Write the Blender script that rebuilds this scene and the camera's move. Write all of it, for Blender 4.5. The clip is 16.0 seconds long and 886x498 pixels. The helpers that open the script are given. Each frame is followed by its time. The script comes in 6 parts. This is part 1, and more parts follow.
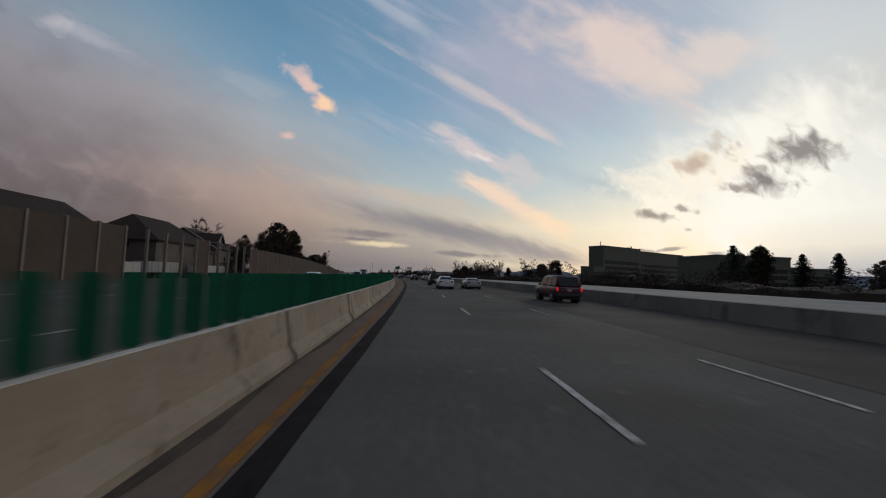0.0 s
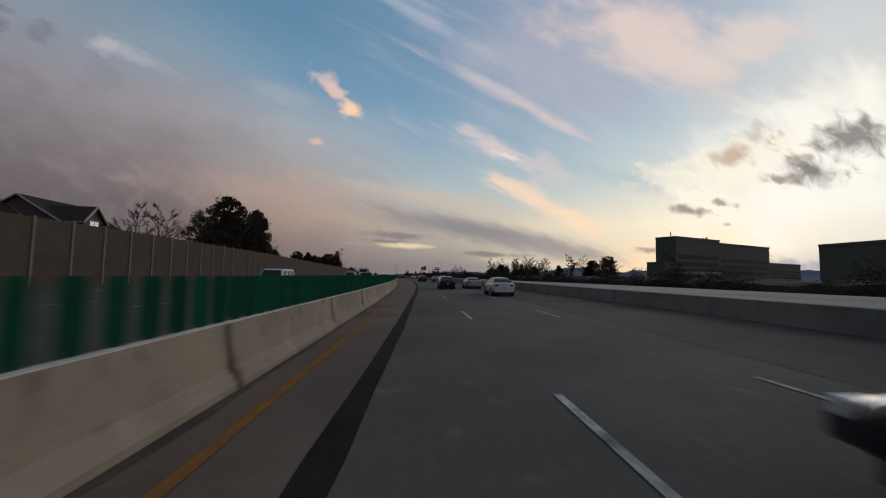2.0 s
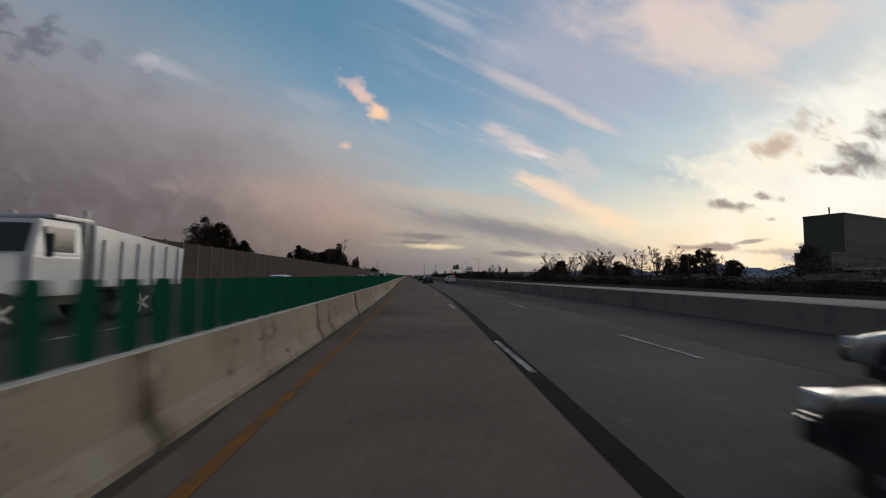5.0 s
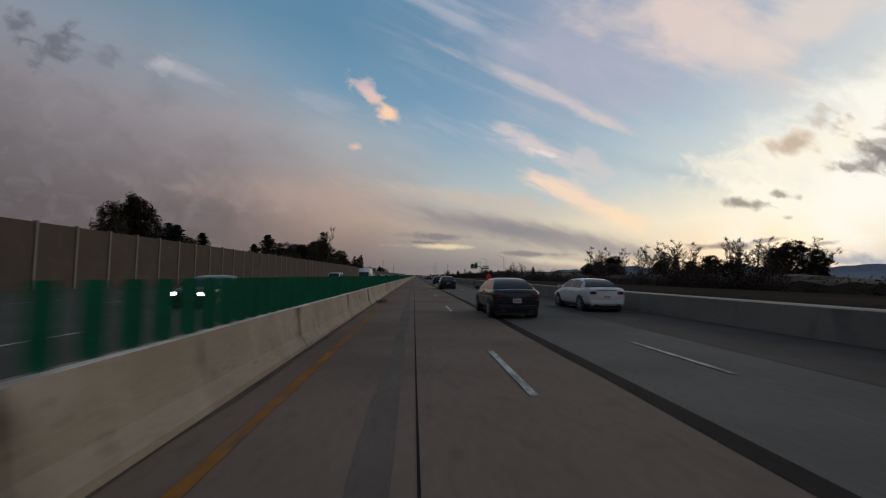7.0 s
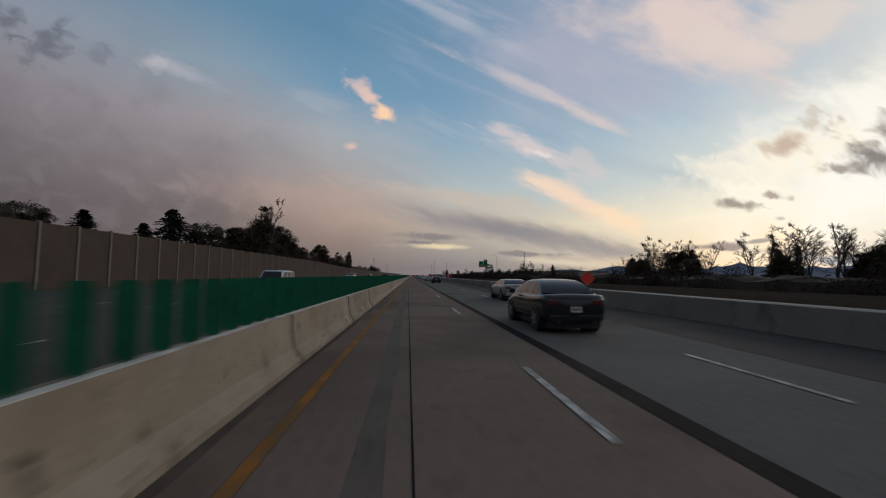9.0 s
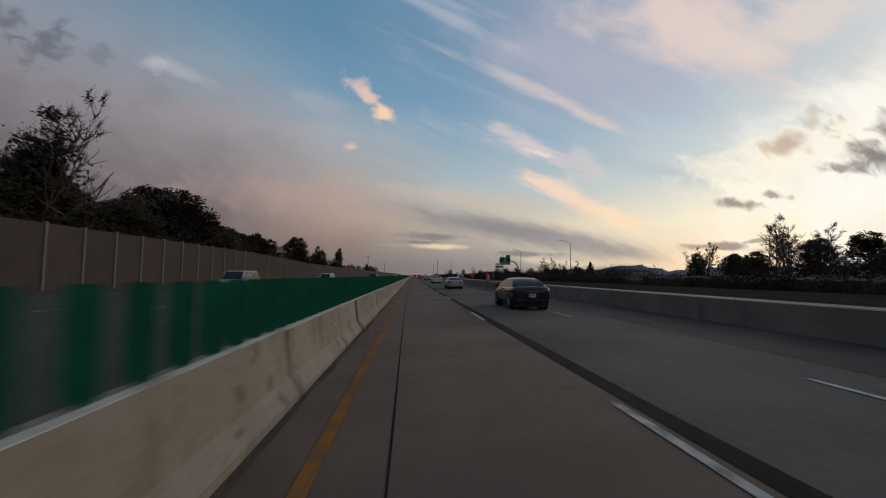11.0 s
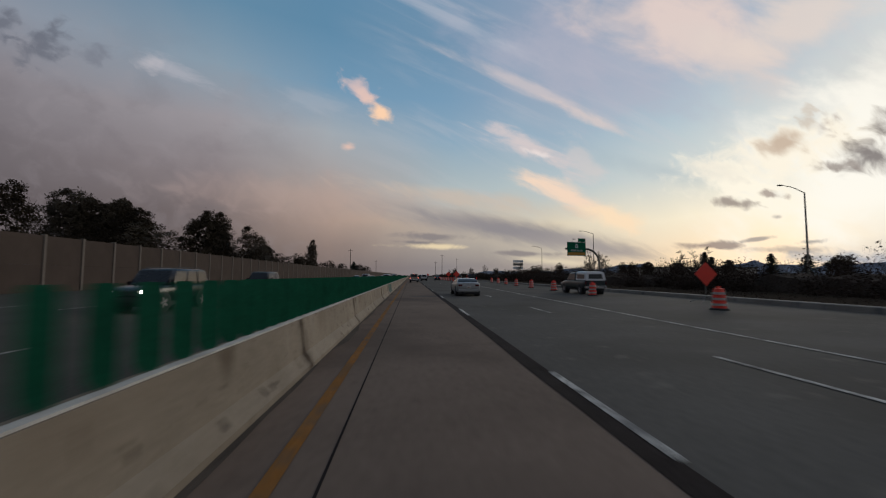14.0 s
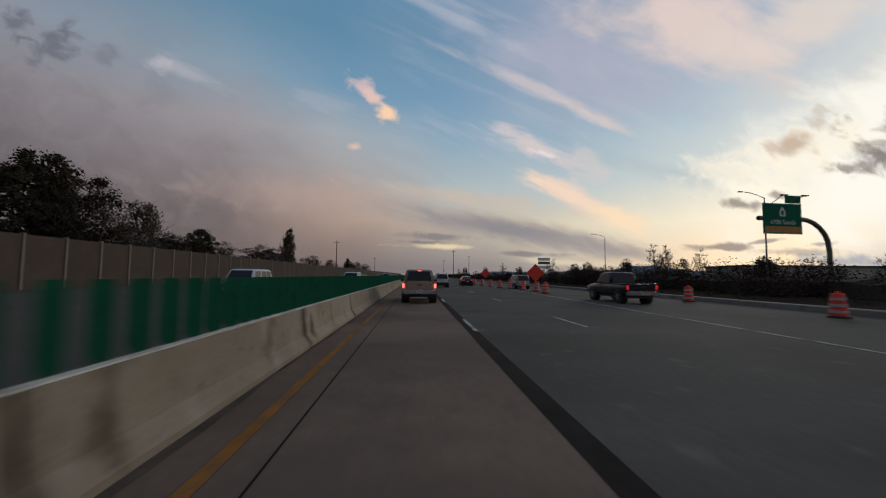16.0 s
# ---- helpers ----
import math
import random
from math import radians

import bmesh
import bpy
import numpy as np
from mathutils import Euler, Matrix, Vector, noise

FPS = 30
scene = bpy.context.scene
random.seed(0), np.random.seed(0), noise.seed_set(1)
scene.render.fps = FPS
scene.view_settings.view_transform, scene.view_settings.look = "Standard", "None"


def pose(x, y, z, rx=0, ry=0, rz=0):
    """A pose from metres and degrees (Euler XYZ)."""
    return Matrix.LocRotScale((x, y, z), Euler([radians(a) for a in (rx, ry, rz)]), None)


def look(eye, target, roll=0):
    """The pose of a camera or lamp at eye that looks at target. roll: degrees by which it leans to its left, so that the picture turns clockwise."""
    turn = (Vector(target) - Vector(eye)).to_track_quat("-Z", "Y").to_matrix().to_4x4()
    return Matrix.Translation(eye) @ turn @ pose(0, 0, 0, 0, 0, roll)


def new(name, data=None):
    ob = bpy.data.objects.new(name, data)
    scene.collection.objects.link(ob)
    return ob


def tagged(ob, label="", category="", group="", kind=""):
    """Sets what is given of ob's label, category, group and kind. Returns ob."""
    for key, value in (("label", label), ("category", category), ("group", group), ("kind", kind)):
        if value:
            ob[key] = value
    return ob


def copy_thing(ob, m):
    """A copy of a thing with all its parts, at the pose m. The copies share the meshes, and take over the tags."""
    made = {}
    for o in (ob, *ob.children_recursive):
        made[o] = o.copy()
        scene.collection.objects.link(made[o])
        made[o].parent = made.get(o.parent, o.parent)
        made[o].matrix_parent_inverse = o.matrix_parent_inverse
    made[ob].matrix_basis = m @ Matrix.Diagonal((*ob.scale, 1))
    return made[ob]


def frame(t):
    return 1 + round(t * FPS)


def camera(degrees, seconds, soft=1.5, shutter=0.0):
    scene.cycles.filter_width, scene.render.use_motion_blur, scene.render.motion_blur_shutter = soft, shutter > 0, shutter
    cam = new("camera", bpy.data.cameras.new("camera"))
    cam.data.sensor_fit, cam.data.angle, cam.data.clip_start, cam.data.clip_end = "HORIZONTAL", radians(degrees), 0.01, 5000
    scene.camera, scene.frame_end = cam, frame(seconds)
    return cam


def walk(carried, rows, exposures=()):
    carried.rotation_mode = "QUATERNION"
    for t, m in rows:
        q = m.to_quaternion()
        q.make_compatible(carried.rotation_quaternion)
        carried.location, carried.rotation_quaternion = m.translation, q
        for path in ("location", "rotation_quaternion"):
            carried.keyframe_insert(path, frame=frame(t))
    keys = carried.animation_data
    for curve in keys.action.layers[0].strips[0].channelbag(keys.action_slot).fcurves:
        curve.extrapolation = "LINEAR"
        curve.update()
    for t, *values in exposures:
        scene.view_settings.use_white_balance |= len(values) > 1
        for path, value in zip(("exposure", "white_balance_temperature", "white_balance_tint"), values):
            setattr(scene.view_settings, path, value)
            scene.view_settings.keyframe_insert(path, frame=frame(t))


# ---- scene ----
# ---- camera ----
EYE = 1.55
TILT = 93.8
cam = camera(96.0, 16.0, soft=1.15, shutter=0.17)
PATH = [
    (0.0, 2.02, -0.36, -13.24, -1.90),
    (0.5, 4.65, 15.14, -12.59, -1.76),
    (1.0, 7.17, 30.62, -11.62, -1.40),
    (1.5, 9.46, 46.11, -10.48, -1.35),
    (2.0, 11.48, 61.61, -9.26, -1.08),
    (2.5, 13.31, 77.12, -8.13, -0.68),
    (3.0, 14.84, 92.64, -7.15, -0.05),
    (3.5, 15.95, 108.19, -6.67, -0.36),
    (4.0, 16.80, 123.74, -6.02, -0.23),
    (4.5, 17.58, 139.28, -5.61, -0.41),
    (7.0, 18.67, 217.07, -3.75, -0.50),
    (7.5, 18.36, 232.64, -3.91, -0.59),
    (8.0, 18.18, 248.24, -4.15, -0.55),
    (8.5, 18.19, 263.86, -4.23, -0.55),
    (9.0, 18.22, 279.51, -4.39, -0.55),
    (11.5, 17.66, 358.31, -4.39, -0.41),
    (12.0, 17.76, 374.21, -4.64, -0.50),
    (12.5, 17.74, 390.17, -4.56, -0.55),
    (13.0, 17.64, 406.18, -4.80, -0.68),
    (13.5, 17.75, 422.26, -4.88, -0.46),
    (14.0, 17.97, 438.40, -4.64, -0.23),
    (14.5, 18.20, 454.61, -4.23, -0.32),
    (15.0, 18.46, 470.90, -4.23, -0.46),
    (15.5, 18.60, 487.26, -4.15, -0.59),
    (16.0, 18.53, 503.71, -3.91, -0.64),
]
walk(cam, [(t, pose(x, y, EYE, TILT, roll, yaw)) for t, x, y, yaw, roll in PATH])

# ---- the road's line: heading in degrees (left positive) along its length in metres ----
KNOT_S = (-100, 0, 60, 120, 200, 260, 1600)
KNOT_H = (-15.39, -9.99, -6.75, -3.5, 0.3, 0.0, 0.0)
GRID = np.arange(-90.0, 1500.0, 2.0)
HEAD = np.radians(np.interp(GRID, KNOT_S, KNOT_H))
LINE_X = np.concatenate([[0], np.cumsum(-np.sin(HEAD[:-1]) * 2)])
LINE_Y = np.concatenate([[0], np.cumsum(np.cos(HEAD[:-1]) * 2)])
ZERO = int(np.argmin(abs(GRID)))
LINE_X, LINE_Y = LINE_X - LINE_X[ZERO], LINE_Y - LINE_Y[ZERO]


def heading(s):
    return float(np.interp(s, GRID, HEAD))


def at(s, l, z=0.0):
    """The place s metres along the median barrier's foot and l metres to its right."""
    a = heading(s)
    return Vector((float(np.interp(s, GRID, LINE_X)) + l * math.cos(a), float(np.interp(s, GRID, LINE_Y)) + l * math.sin(a), z))


def stand(s, l, z=0.0, turn=0.0):
    """A pose on the road that faces along it."""
    return Matrix.Translation(at(s, l, z)) @ Matrix.Rotation(heading(s) + radians(turn), 4, "Z")


# ---- world and light ----
world = bpy.data.worlds.new("evening_sky")
scene.world = world
world.use_nodes = True
wn, wk = world.node_tree.nodes, world.node_tree.links
SUN_TURN = 42


def lin(*c):
    return tuple((v / 255 / 12.92) if v < 11 else ((v / 255 + 0.055) / 1.055) ** 2.4 for v in c)


def wmath(op, a, b=None, c=None):
    nd = wn.new("ShaderNodeMath")
    nd.operation = op
    for i, v in enumerate((a, b, c)):
        if v is None:
            continue
        if isinstance(v, (int, float)):
            nd.inputs[i].default_value = v
        else:
            wk.new(v, nd.inputs[i])
    return nd.outputs[0]


def wrange(v, a, b, c=0.0, d=1.0, soft=True):
    nd = wn.new("ShaderNodeMapRange")
    nd.interpolation_type = "SMOOTHSTEP" if soft else "LINEAR"
    for i, q in zip((1, 2, 3, 4), (a, b, c, d)):
        nd.inputs[i].default_value = q
    wk.new(v, nd.inputs[0])
    return nd.outputs[0]


def wmix(f, a, b):
    nd = wn.new("ShaderNodeMix")
    nd.data_type = "RGBA"
    if isinstance(f, (int, float)):
        nd.inputs[0].default_value = f
    else:
        wk.new(f, nd.inputs[0])
    for i, v in ((6, a), (7, b)):
        if isinstance(v, tuple):
            nd.inputs[i].default_value = (*v, 1)
        else:
            wk.new(v, nd.inputs[i])
    return nd.outputs[2]


def wnoise(vec, scale, detail=6, rough=0.55, distort=0.0):
    nd = wn.new("ShaderNodeTexNoise")
    nd.inputs["Scale"].default_value, nd.inputs["Detail"].default_value = scale, detail
    nd.inputs["Roughness"].default_value, nd.inputs["Distortion"].default_value = rough, distort
    wk.new(vec, nd.inputs["Vector"])
    return nd.outputs[0]


def wvec(x, y):
    nd = wn.new("ShaderNodeCombineXYZ")
    wk.new(x, nd.inputs[0])
    wk.new(y, nd.inputs[1])
    return nd.outputs[0]


def wplace(vec, loc, turn, size):
    nd = wn.new("ShaderNodeMapping")
    nd.vector_type = "TEXTURE"
    nd.inputs[1].default_value, nd.inputs[2].default_value, nd.inputs[3].default_value = (*loc, 0), (0, 0, radians(turn)), (*size, 1)
    wk.new(vec, nd.inputs[0])
    return nd.outputs[0]


# compass angle and height above the horizon, in degrees
coord = wn.new("ShaderNodeTexCoord")
axes = wn.new("ShaderNodeSeparateXYZ")
wk.new(coord.outputs["Generated"], axes.inputs[0])
az = wmath("MULTIPLY", wmath("ARCTAN2", axes.outputs[0], axes.outputs[1]), 57.3)
el = wmath("MULTIPLY", wmath("ARCSINE", axes.outputs[2]), 57.3)
wob = wnoise(coord.outputs["Generated"], 2.6, 6)
wob2 = wnoise(coord.outputs["Generated"], 3.4, 6, distort=0.6)
az_w = wmath("ADD", az, wmath("MULTIPLY", wmath("SUBTRACT", wob, 0.5), 10))
el_w = wmath("ADD", el, wmath("MULTIPLY", wmath("SUBTRACT", wob2, 0.5), 4))
SKY_AZ = (-180, -45, -25, -11, 5, 21, 35, 46, 53, 180)


def sky_row(*colours):
    ramp = wn.new("ShaderNodeValToRGB")
    wk.new(wrange(az_w, -180, 180, soft=False), ramp.inputs[0])
    e = ramp.color_ramp.elements
    while len(e) < len(SKY_AZ):
        e.new(0.5)
    ends = (120, 125, 140)
    for el_, a, c in zip(e, SKY_AZ, (ends, *colours, ends)):
        el_.position, el_.color = (a + 180) / 360, (*lin(*c), 1)
    return ramp.outputs[0]


rows = (
    (1.2, sky_row((92, 84, 88), (100, 90, 93), (118, 106, 106), (130, 126, 130), (156, 150, 148), (224, 205, 178), (236, 218, 190), (176, 180, 188))),
    (4.0, sky_row((95, 87, 91), (107, 96, 97), (138, 121, 116), (160, 151, 146), (188, 180, 168), (230, 213, 188), (246, 233, 208), (236, 230, 216))),
    (7.5, sky_row((97, 89, 93), (112, 101, 102), (168, 146, 135), (188, 174, 160), (216, 204, 182), (236, 228, 206), (246, 240, 222), (248, 246, 236))),
    (12.5, sky_row((112, 105, 109), (134, 124, 126), (166, 156, 153), (172, 184, 187), (180, 194, 198), (200, 209, 208), (226, 228, 220), (240, 240, 232))),
    (19, sky_row((134, 129, 135), (154, 149, 154), (162, 169, 176), (140, 168, 188), (152, 175, 193), (176, 195, 206), (206, 212, 212), (216, 216, 210))),
    (25, sky_row((138, 145, 158), (134, 154, 170), (112, 150, 178), (118, 154, 182), (150, 166, 186), (166, 178, 196), (178, 190, 202), (206, 212, 214))),
    (32, sky_row((108, 132, 152), (98, 136, 163), (94, 136, 166), (110, 144, 172), (146, 160, 182), (162, 172, 190), (172, 182, 196), (190, 198, 206))),
    (60, sky_row((88, 120, 150), (86, 124, 156), (84, 126, 160), (98, 136, 168), (130, 155, 184), (140, 158, 184), (146, 160, 184), (150, 162, 184))),
)
paint = rows[0][1]
for (e0, _), (e1, row) in zip(rows, rows[1:]):
    paint = wmix(wrange(el_w, e0, e1, soft=False), paint, row)
clear = wn.new("ShaderNodeTexSky")
clear.sky_type, clear.sun_disc, clear.sun_elevation, clear.sun_rotation = "NISHITA", False, radians(5), radians(SUN_TURN)
dim = wn.new("ShaderNodeVectorMath")
dim.operation = "SCALE"
dim.inputs["Scale"].default_value = 0.06
wk.new(clear.outputs[0], dim.inputs[0])
paint = wmix(0.06, paint, dim.outputs[0])

# a flat chart of the sky ahead: clouds lie in straight rows on it, 100 units at 45 degrees
def turned(ax, ay):
    return wmath("ADD", wmath("MULTIPLY", axes.outputs[0], ax), wmath("MULTIPLY", axes.outputs[1], ay))


CHART_TURN = radians(4.15)
ahead = wmath("MAXIMUM", turned(math.sin(CHART_TURN), math.cos(CHART_TURN)), 0.05)
facing = wrange(ahead, 0.1, 0.4)
chart = wvec(wmath("MULTIPLY", wmath("DIVIDE", turned(math.cos(CHART_TURN), -math.sin(CHART_TURN)), ahead), 100), wmath("MULTIPLY", wmath("DIVIDE", axes.outputs[2], ahead), 100))
streak = wnoise(wplace(chart, (0, 0), -25, (34, 5)), 1.0, 8, 0.6, 0.5)
wisp = wnoise(wplace(chart, (20, 0), -22, (16, 4.5)), 1.3, 9, 0.6, 0.5)
puffy = wnoise(wplace(chart, (0, 0), -18, (12, 8)), 1.6, 9, 0.54, 0.5)
ragged = wnoise(wplace(chart, (0, 0), -5, (11, 6)), 1.3, 9, 0.6, 0.4)
billow = wnoise(wplace(chart, (0, 0), -14, (24, 15)), 1.2, 9, 0.56, 0.3)
fluff = wnoise(wplace(chart, (0, 0), -25, (6, 4)), 1.2, 8, 0.5, 0.4)
cirrus = wmath("MULTIPLY", wmath("MULTIPLY", wrange(streak, 0.45, 0.75), facing), wmath("MULTIPLY", wrange(az, -14, 6), wrange(el, 6, 13)))
paint = wmix(wmath("MULTIPLY", cirrus, 0.2), paint, lin(205, 198, 202))
grey = wmath("MULTIPLY", wmath("MULTIPLY", wrange(puffy, 0.44, 0.7), facing), wmath("MULTIPLY", wrange(az, -4, -24), wrange(el, 30, 20)))
paint = wmix(wmath("MULTIPLY", grey, 0.15), paint, lin(152, 145, 150))
murk = wmath("MULTIPLY", wmath("MULTIPLY", wrange(billow, 0.47, 0.68), facing), wmath("MULTIPLY", wrange(az, -8, -28), wrange(el, 30, 18)))
paint = wmix(wmath("MULTIPLY", murk, 0.2), paint, lin(100, 94, 100))


def cloud(base, where, size, turn, colour, weight, grain, rag=1.2, soft=0.7):
    d = wn.new("ShaderNodeVectorMath")
    d.operation = "LENGTH"
    wk.new(wplace(chart, where, turn, size), d.inputs[0])
    v = wmath("ADD", d.outputs["Value"], wmath("MULTIPLY", wmath("SUBTRACT", grain, 0.5), -2 * rag))
    return wmix(wmath("MULTIPLY", wmath("MULTIPLY", wrange(v, 1.0, 1.0 - soft), weight), facing), base, lin(*colour))


CLOUDS = (
    ((-32.1, 19.7), (47.7, 7.9), -3, (190, 160, 146), 0.3, puffy, 0.6, 0.98),
    ((33.1, 55.2), (43.3, 15.9), -22, (176, 175, 190), 0.6, billow, 1, 0.98),
    ((63.6, 65.9), (36.8, 15.2), -14, (226, 205, 196), 0.85, billow, 0.8, 0.8),
    ((74.9, 56.8), (24.6, 10.8), -28, (216, 202, 196), 0.75, billow, 0.9, 0.85),
    ((93.8, 65.9), (30.3, 10.8), 20, (222, 208, 199), 0.8, billow, 0.9, 0.85),
    ((0.9, 68.2), (27.4, 3.8), -28, (180, 184, 196), 0.5, streak, 1.1, 0.98),
    ((23.5, 48.5), (36.1, 2.8), -24, (206, 194, 194), 0.65, streak, 1.0, 0.98),
    ((40.0, 39.9), (15.9, 2.0), -24, (222, 202, 194), 0.6, wisp, 1, 0.95),
    ((17.5, 34.6), (15.0, 4.2), -24, (200, 196, 200), 0.25, wisp, 1.1, 0.97),
    ((24.0, 32.0), (19.0, 3.4), -26, (216, 200, 197), 0.72, wisp, 1.2, 0.95),
    ((25.0, 31.2), (4.0, 1.0), -16, (240, 226, 220), 0.6, fluff, 1.4, 0.9),
    ((37.6, 29.2), (10.1, 4.3), -48, (212, 200, 196), 0.5, puffy, 1.1, 0.95),
    ((31.0, 20.9), (19.5, 3.8), -25, (244, 213, 188), 0.88, wisp, 0.9, 0.93),
    ((44.4, 14.6), (12.3, 4.2), -16, (248, 220, 186), 0.88, puffy, 0.8, 0.95),
    ((57.0, 27.0), (20.2, 4.3), -14, (160, 176, 186), 0.4, billow, 1, 0.95),
    ((6.6, 19.7), (39.0, 2.9), -7, (204, 183, 164), 0.5, wisp, 0.9, 0.95),
    ((18.0, 11.4), (47.0, 4.4), -9, (138, 134, 138), 0.95, wisp, 0.4, 0.9),
    ((38.0, 7.4), (24.0, 3.0), -9, (158, 150, 148), 0.8, wisp, 0.45, 0.95),
    ((-2.7, 9.8), (13.0, 1.3), -2, (124, 119, 122), 0.75, ragged, 1.2, 0.8),
    ((-5.5, 8.2), (8.7, 0.7), -3, (116, 112, 116), 0.7, ragged, 1.3, 0.8),
    ((-1.0, 7.3), (14.0, 1.0), -1, (240, 219, 178), 0.75, ragged, 1.1, 0.9),
    ((30.0, 3.6), (17.0, 1.5), -4, (226, 212, 184), 0.7, wisp, 0.8, 0.95),
    ((22.0, 5.6), (11.5, 0.9), -1, (122, 116, 120), 0.7, ragged, 1.3, 0.8),
    ((113.7, 35.8), (57.8, 27.4), 33, (250, 246, 235), 0.88, billow, 0.8, 0.8),
    ((88.9, 32.1), (33.2, 9.5), 14, (250, 240, 220), 0.8, puffy, 1.1, 0.85),
    ((78.3, 22.6), (13.0, 6.6), -20, (251, 243, 224), 0.9, fluff, 1.3, 0.7),
    ((69.9, 27.0), (11.6, 2.9), -10, (232, 226, 212), 0.6, fluff, 1.4, 0.8),
    ((88.5, 34.3), (9.0, 4.2), 8, (190, 168, 148), 0.85, puffy, 1.0, 0.95),
    ((95.3, 41.7), (4.0, 3.5), 0, (202, 188, 172), 0.7, fluff, 1.4, 0.8),
    ((100.3, 39.9), (3.2, 3.2), 0, (186, 174, 164), 0.75, fluff, 1.4, 0.8),
    ((110.5, 31.0), (13.5, 6.2), 6, (122, 115, 114), 0.92, puffy, 1.0, 0.9),
    ((124.3, 41.0), (18.8, 8.1), 14, (128, 122, 120), 0.9, puffy, 1.1, 0.9),
    ((103.1, 28.4), (7.2, 1.9), 0, (150, 140, 134), 0.8, fluff, 1.3, 0.8),
    ((75.3, 18.7), (7.2, 1.7), -8, (152, 140, 132), 0.9, fluff, 1.2, 0.75),
    ((84.3, 21.1), (4.6, 1.2), -6, (160, 146, 138), 0.85, fluff, 1.2, 0.75),
    ((85.8, 15.2), (2.3, 0.9), 0, (176, 168, 160), 0.8, fluff, 1.3, 0.8),
    ((68.3, 7.9), (9.5, 1.4), 0, (146, 130, 124), 0.85, ragged, 1.3, 0.8),
    ((87.5, 6.8), (14.4, 1.3), 0, (150, 140, 138), 0.6, ragged, 1.3, 0.9),
    ((100.0, 4.6), (24.0, 2.3), 0, (150, 158, 172), 0.75, ragged, 1.2, 0.9),
    ((80.0, 9.4), (5.0, 0.7), 8, (150, 142, 140), 0.8, ragged, 1.3, 0.8),
    ((95.0, 9.0), (4.5, 1.0), 4, (146, 142, 142), 0.8, fluff, 1.3, 0.8),
    ((-20.8, 47.6), (7.0, 3.6), -42, (206, 184, 182), 0.8, fluff, 1.5, 0.9),
    ((-18.6, 45.0), (5.2, 2.8), -46, (226, 192, 180), 0.7, fluff, 1.4, 0.95),
    ((-16.0, 42.0), (4.4, 3.0), -40, (252, 208, 170), 0.9, fluff, 1.2, 0.95),
    ((-23.4, 32.5), (2.6, 1.6), -10, (222, 188, 174), 0.85, fluff, 1, 0.95),
    ((-32.6, 44.0), (13.0, 4.3), -15, (168, 174, 184), 0.35, wisp, 1.2, 0.97),
    ((-66.4, 51.5), (15.9, 2.9), -24, (182, 180, 188), 0.45, wisp, 1.2, 0.97),
    ((-74.5, 54.0), (6.4, 2.6), -10, (192, 186, 190), 0.45, fluff, 1.4, 0.97),
    ((-102.7, 59.0), (9.5, 6.9), 35, (96, 100, 112), 0.75, fluff, 1.3, 0.95),
    ((-89.8, 56.8), (5.5, 4.0), -20, (112, 116, 128), 0.6, fluff, 1.3, 0.95),
    ((-113.8, 65.2), (4.9, 4.9), 0, (96, 100, 112), 0.7, fluff, 1.3, 0.95),
)
for spec in CLOUDS:
    paint = cloud(paint, *spec)
back = wn["Background"]
back.inputs["Strength"].default_value = 1.05
wk.new(paint, back.inputs["Color"])


sun = new("sun", bpy.data.lights.new("sun", "SUN"))
sun.data.energy, sun.data.angle, sun.data.color = 0.5, radians(18), (1.0, 0.9, 0.78)
sun.matrix_world = look((0, 0, 100), (0 - 100 * math.sin(radians(40)), -100 * math.cos(radians(40)), 82))


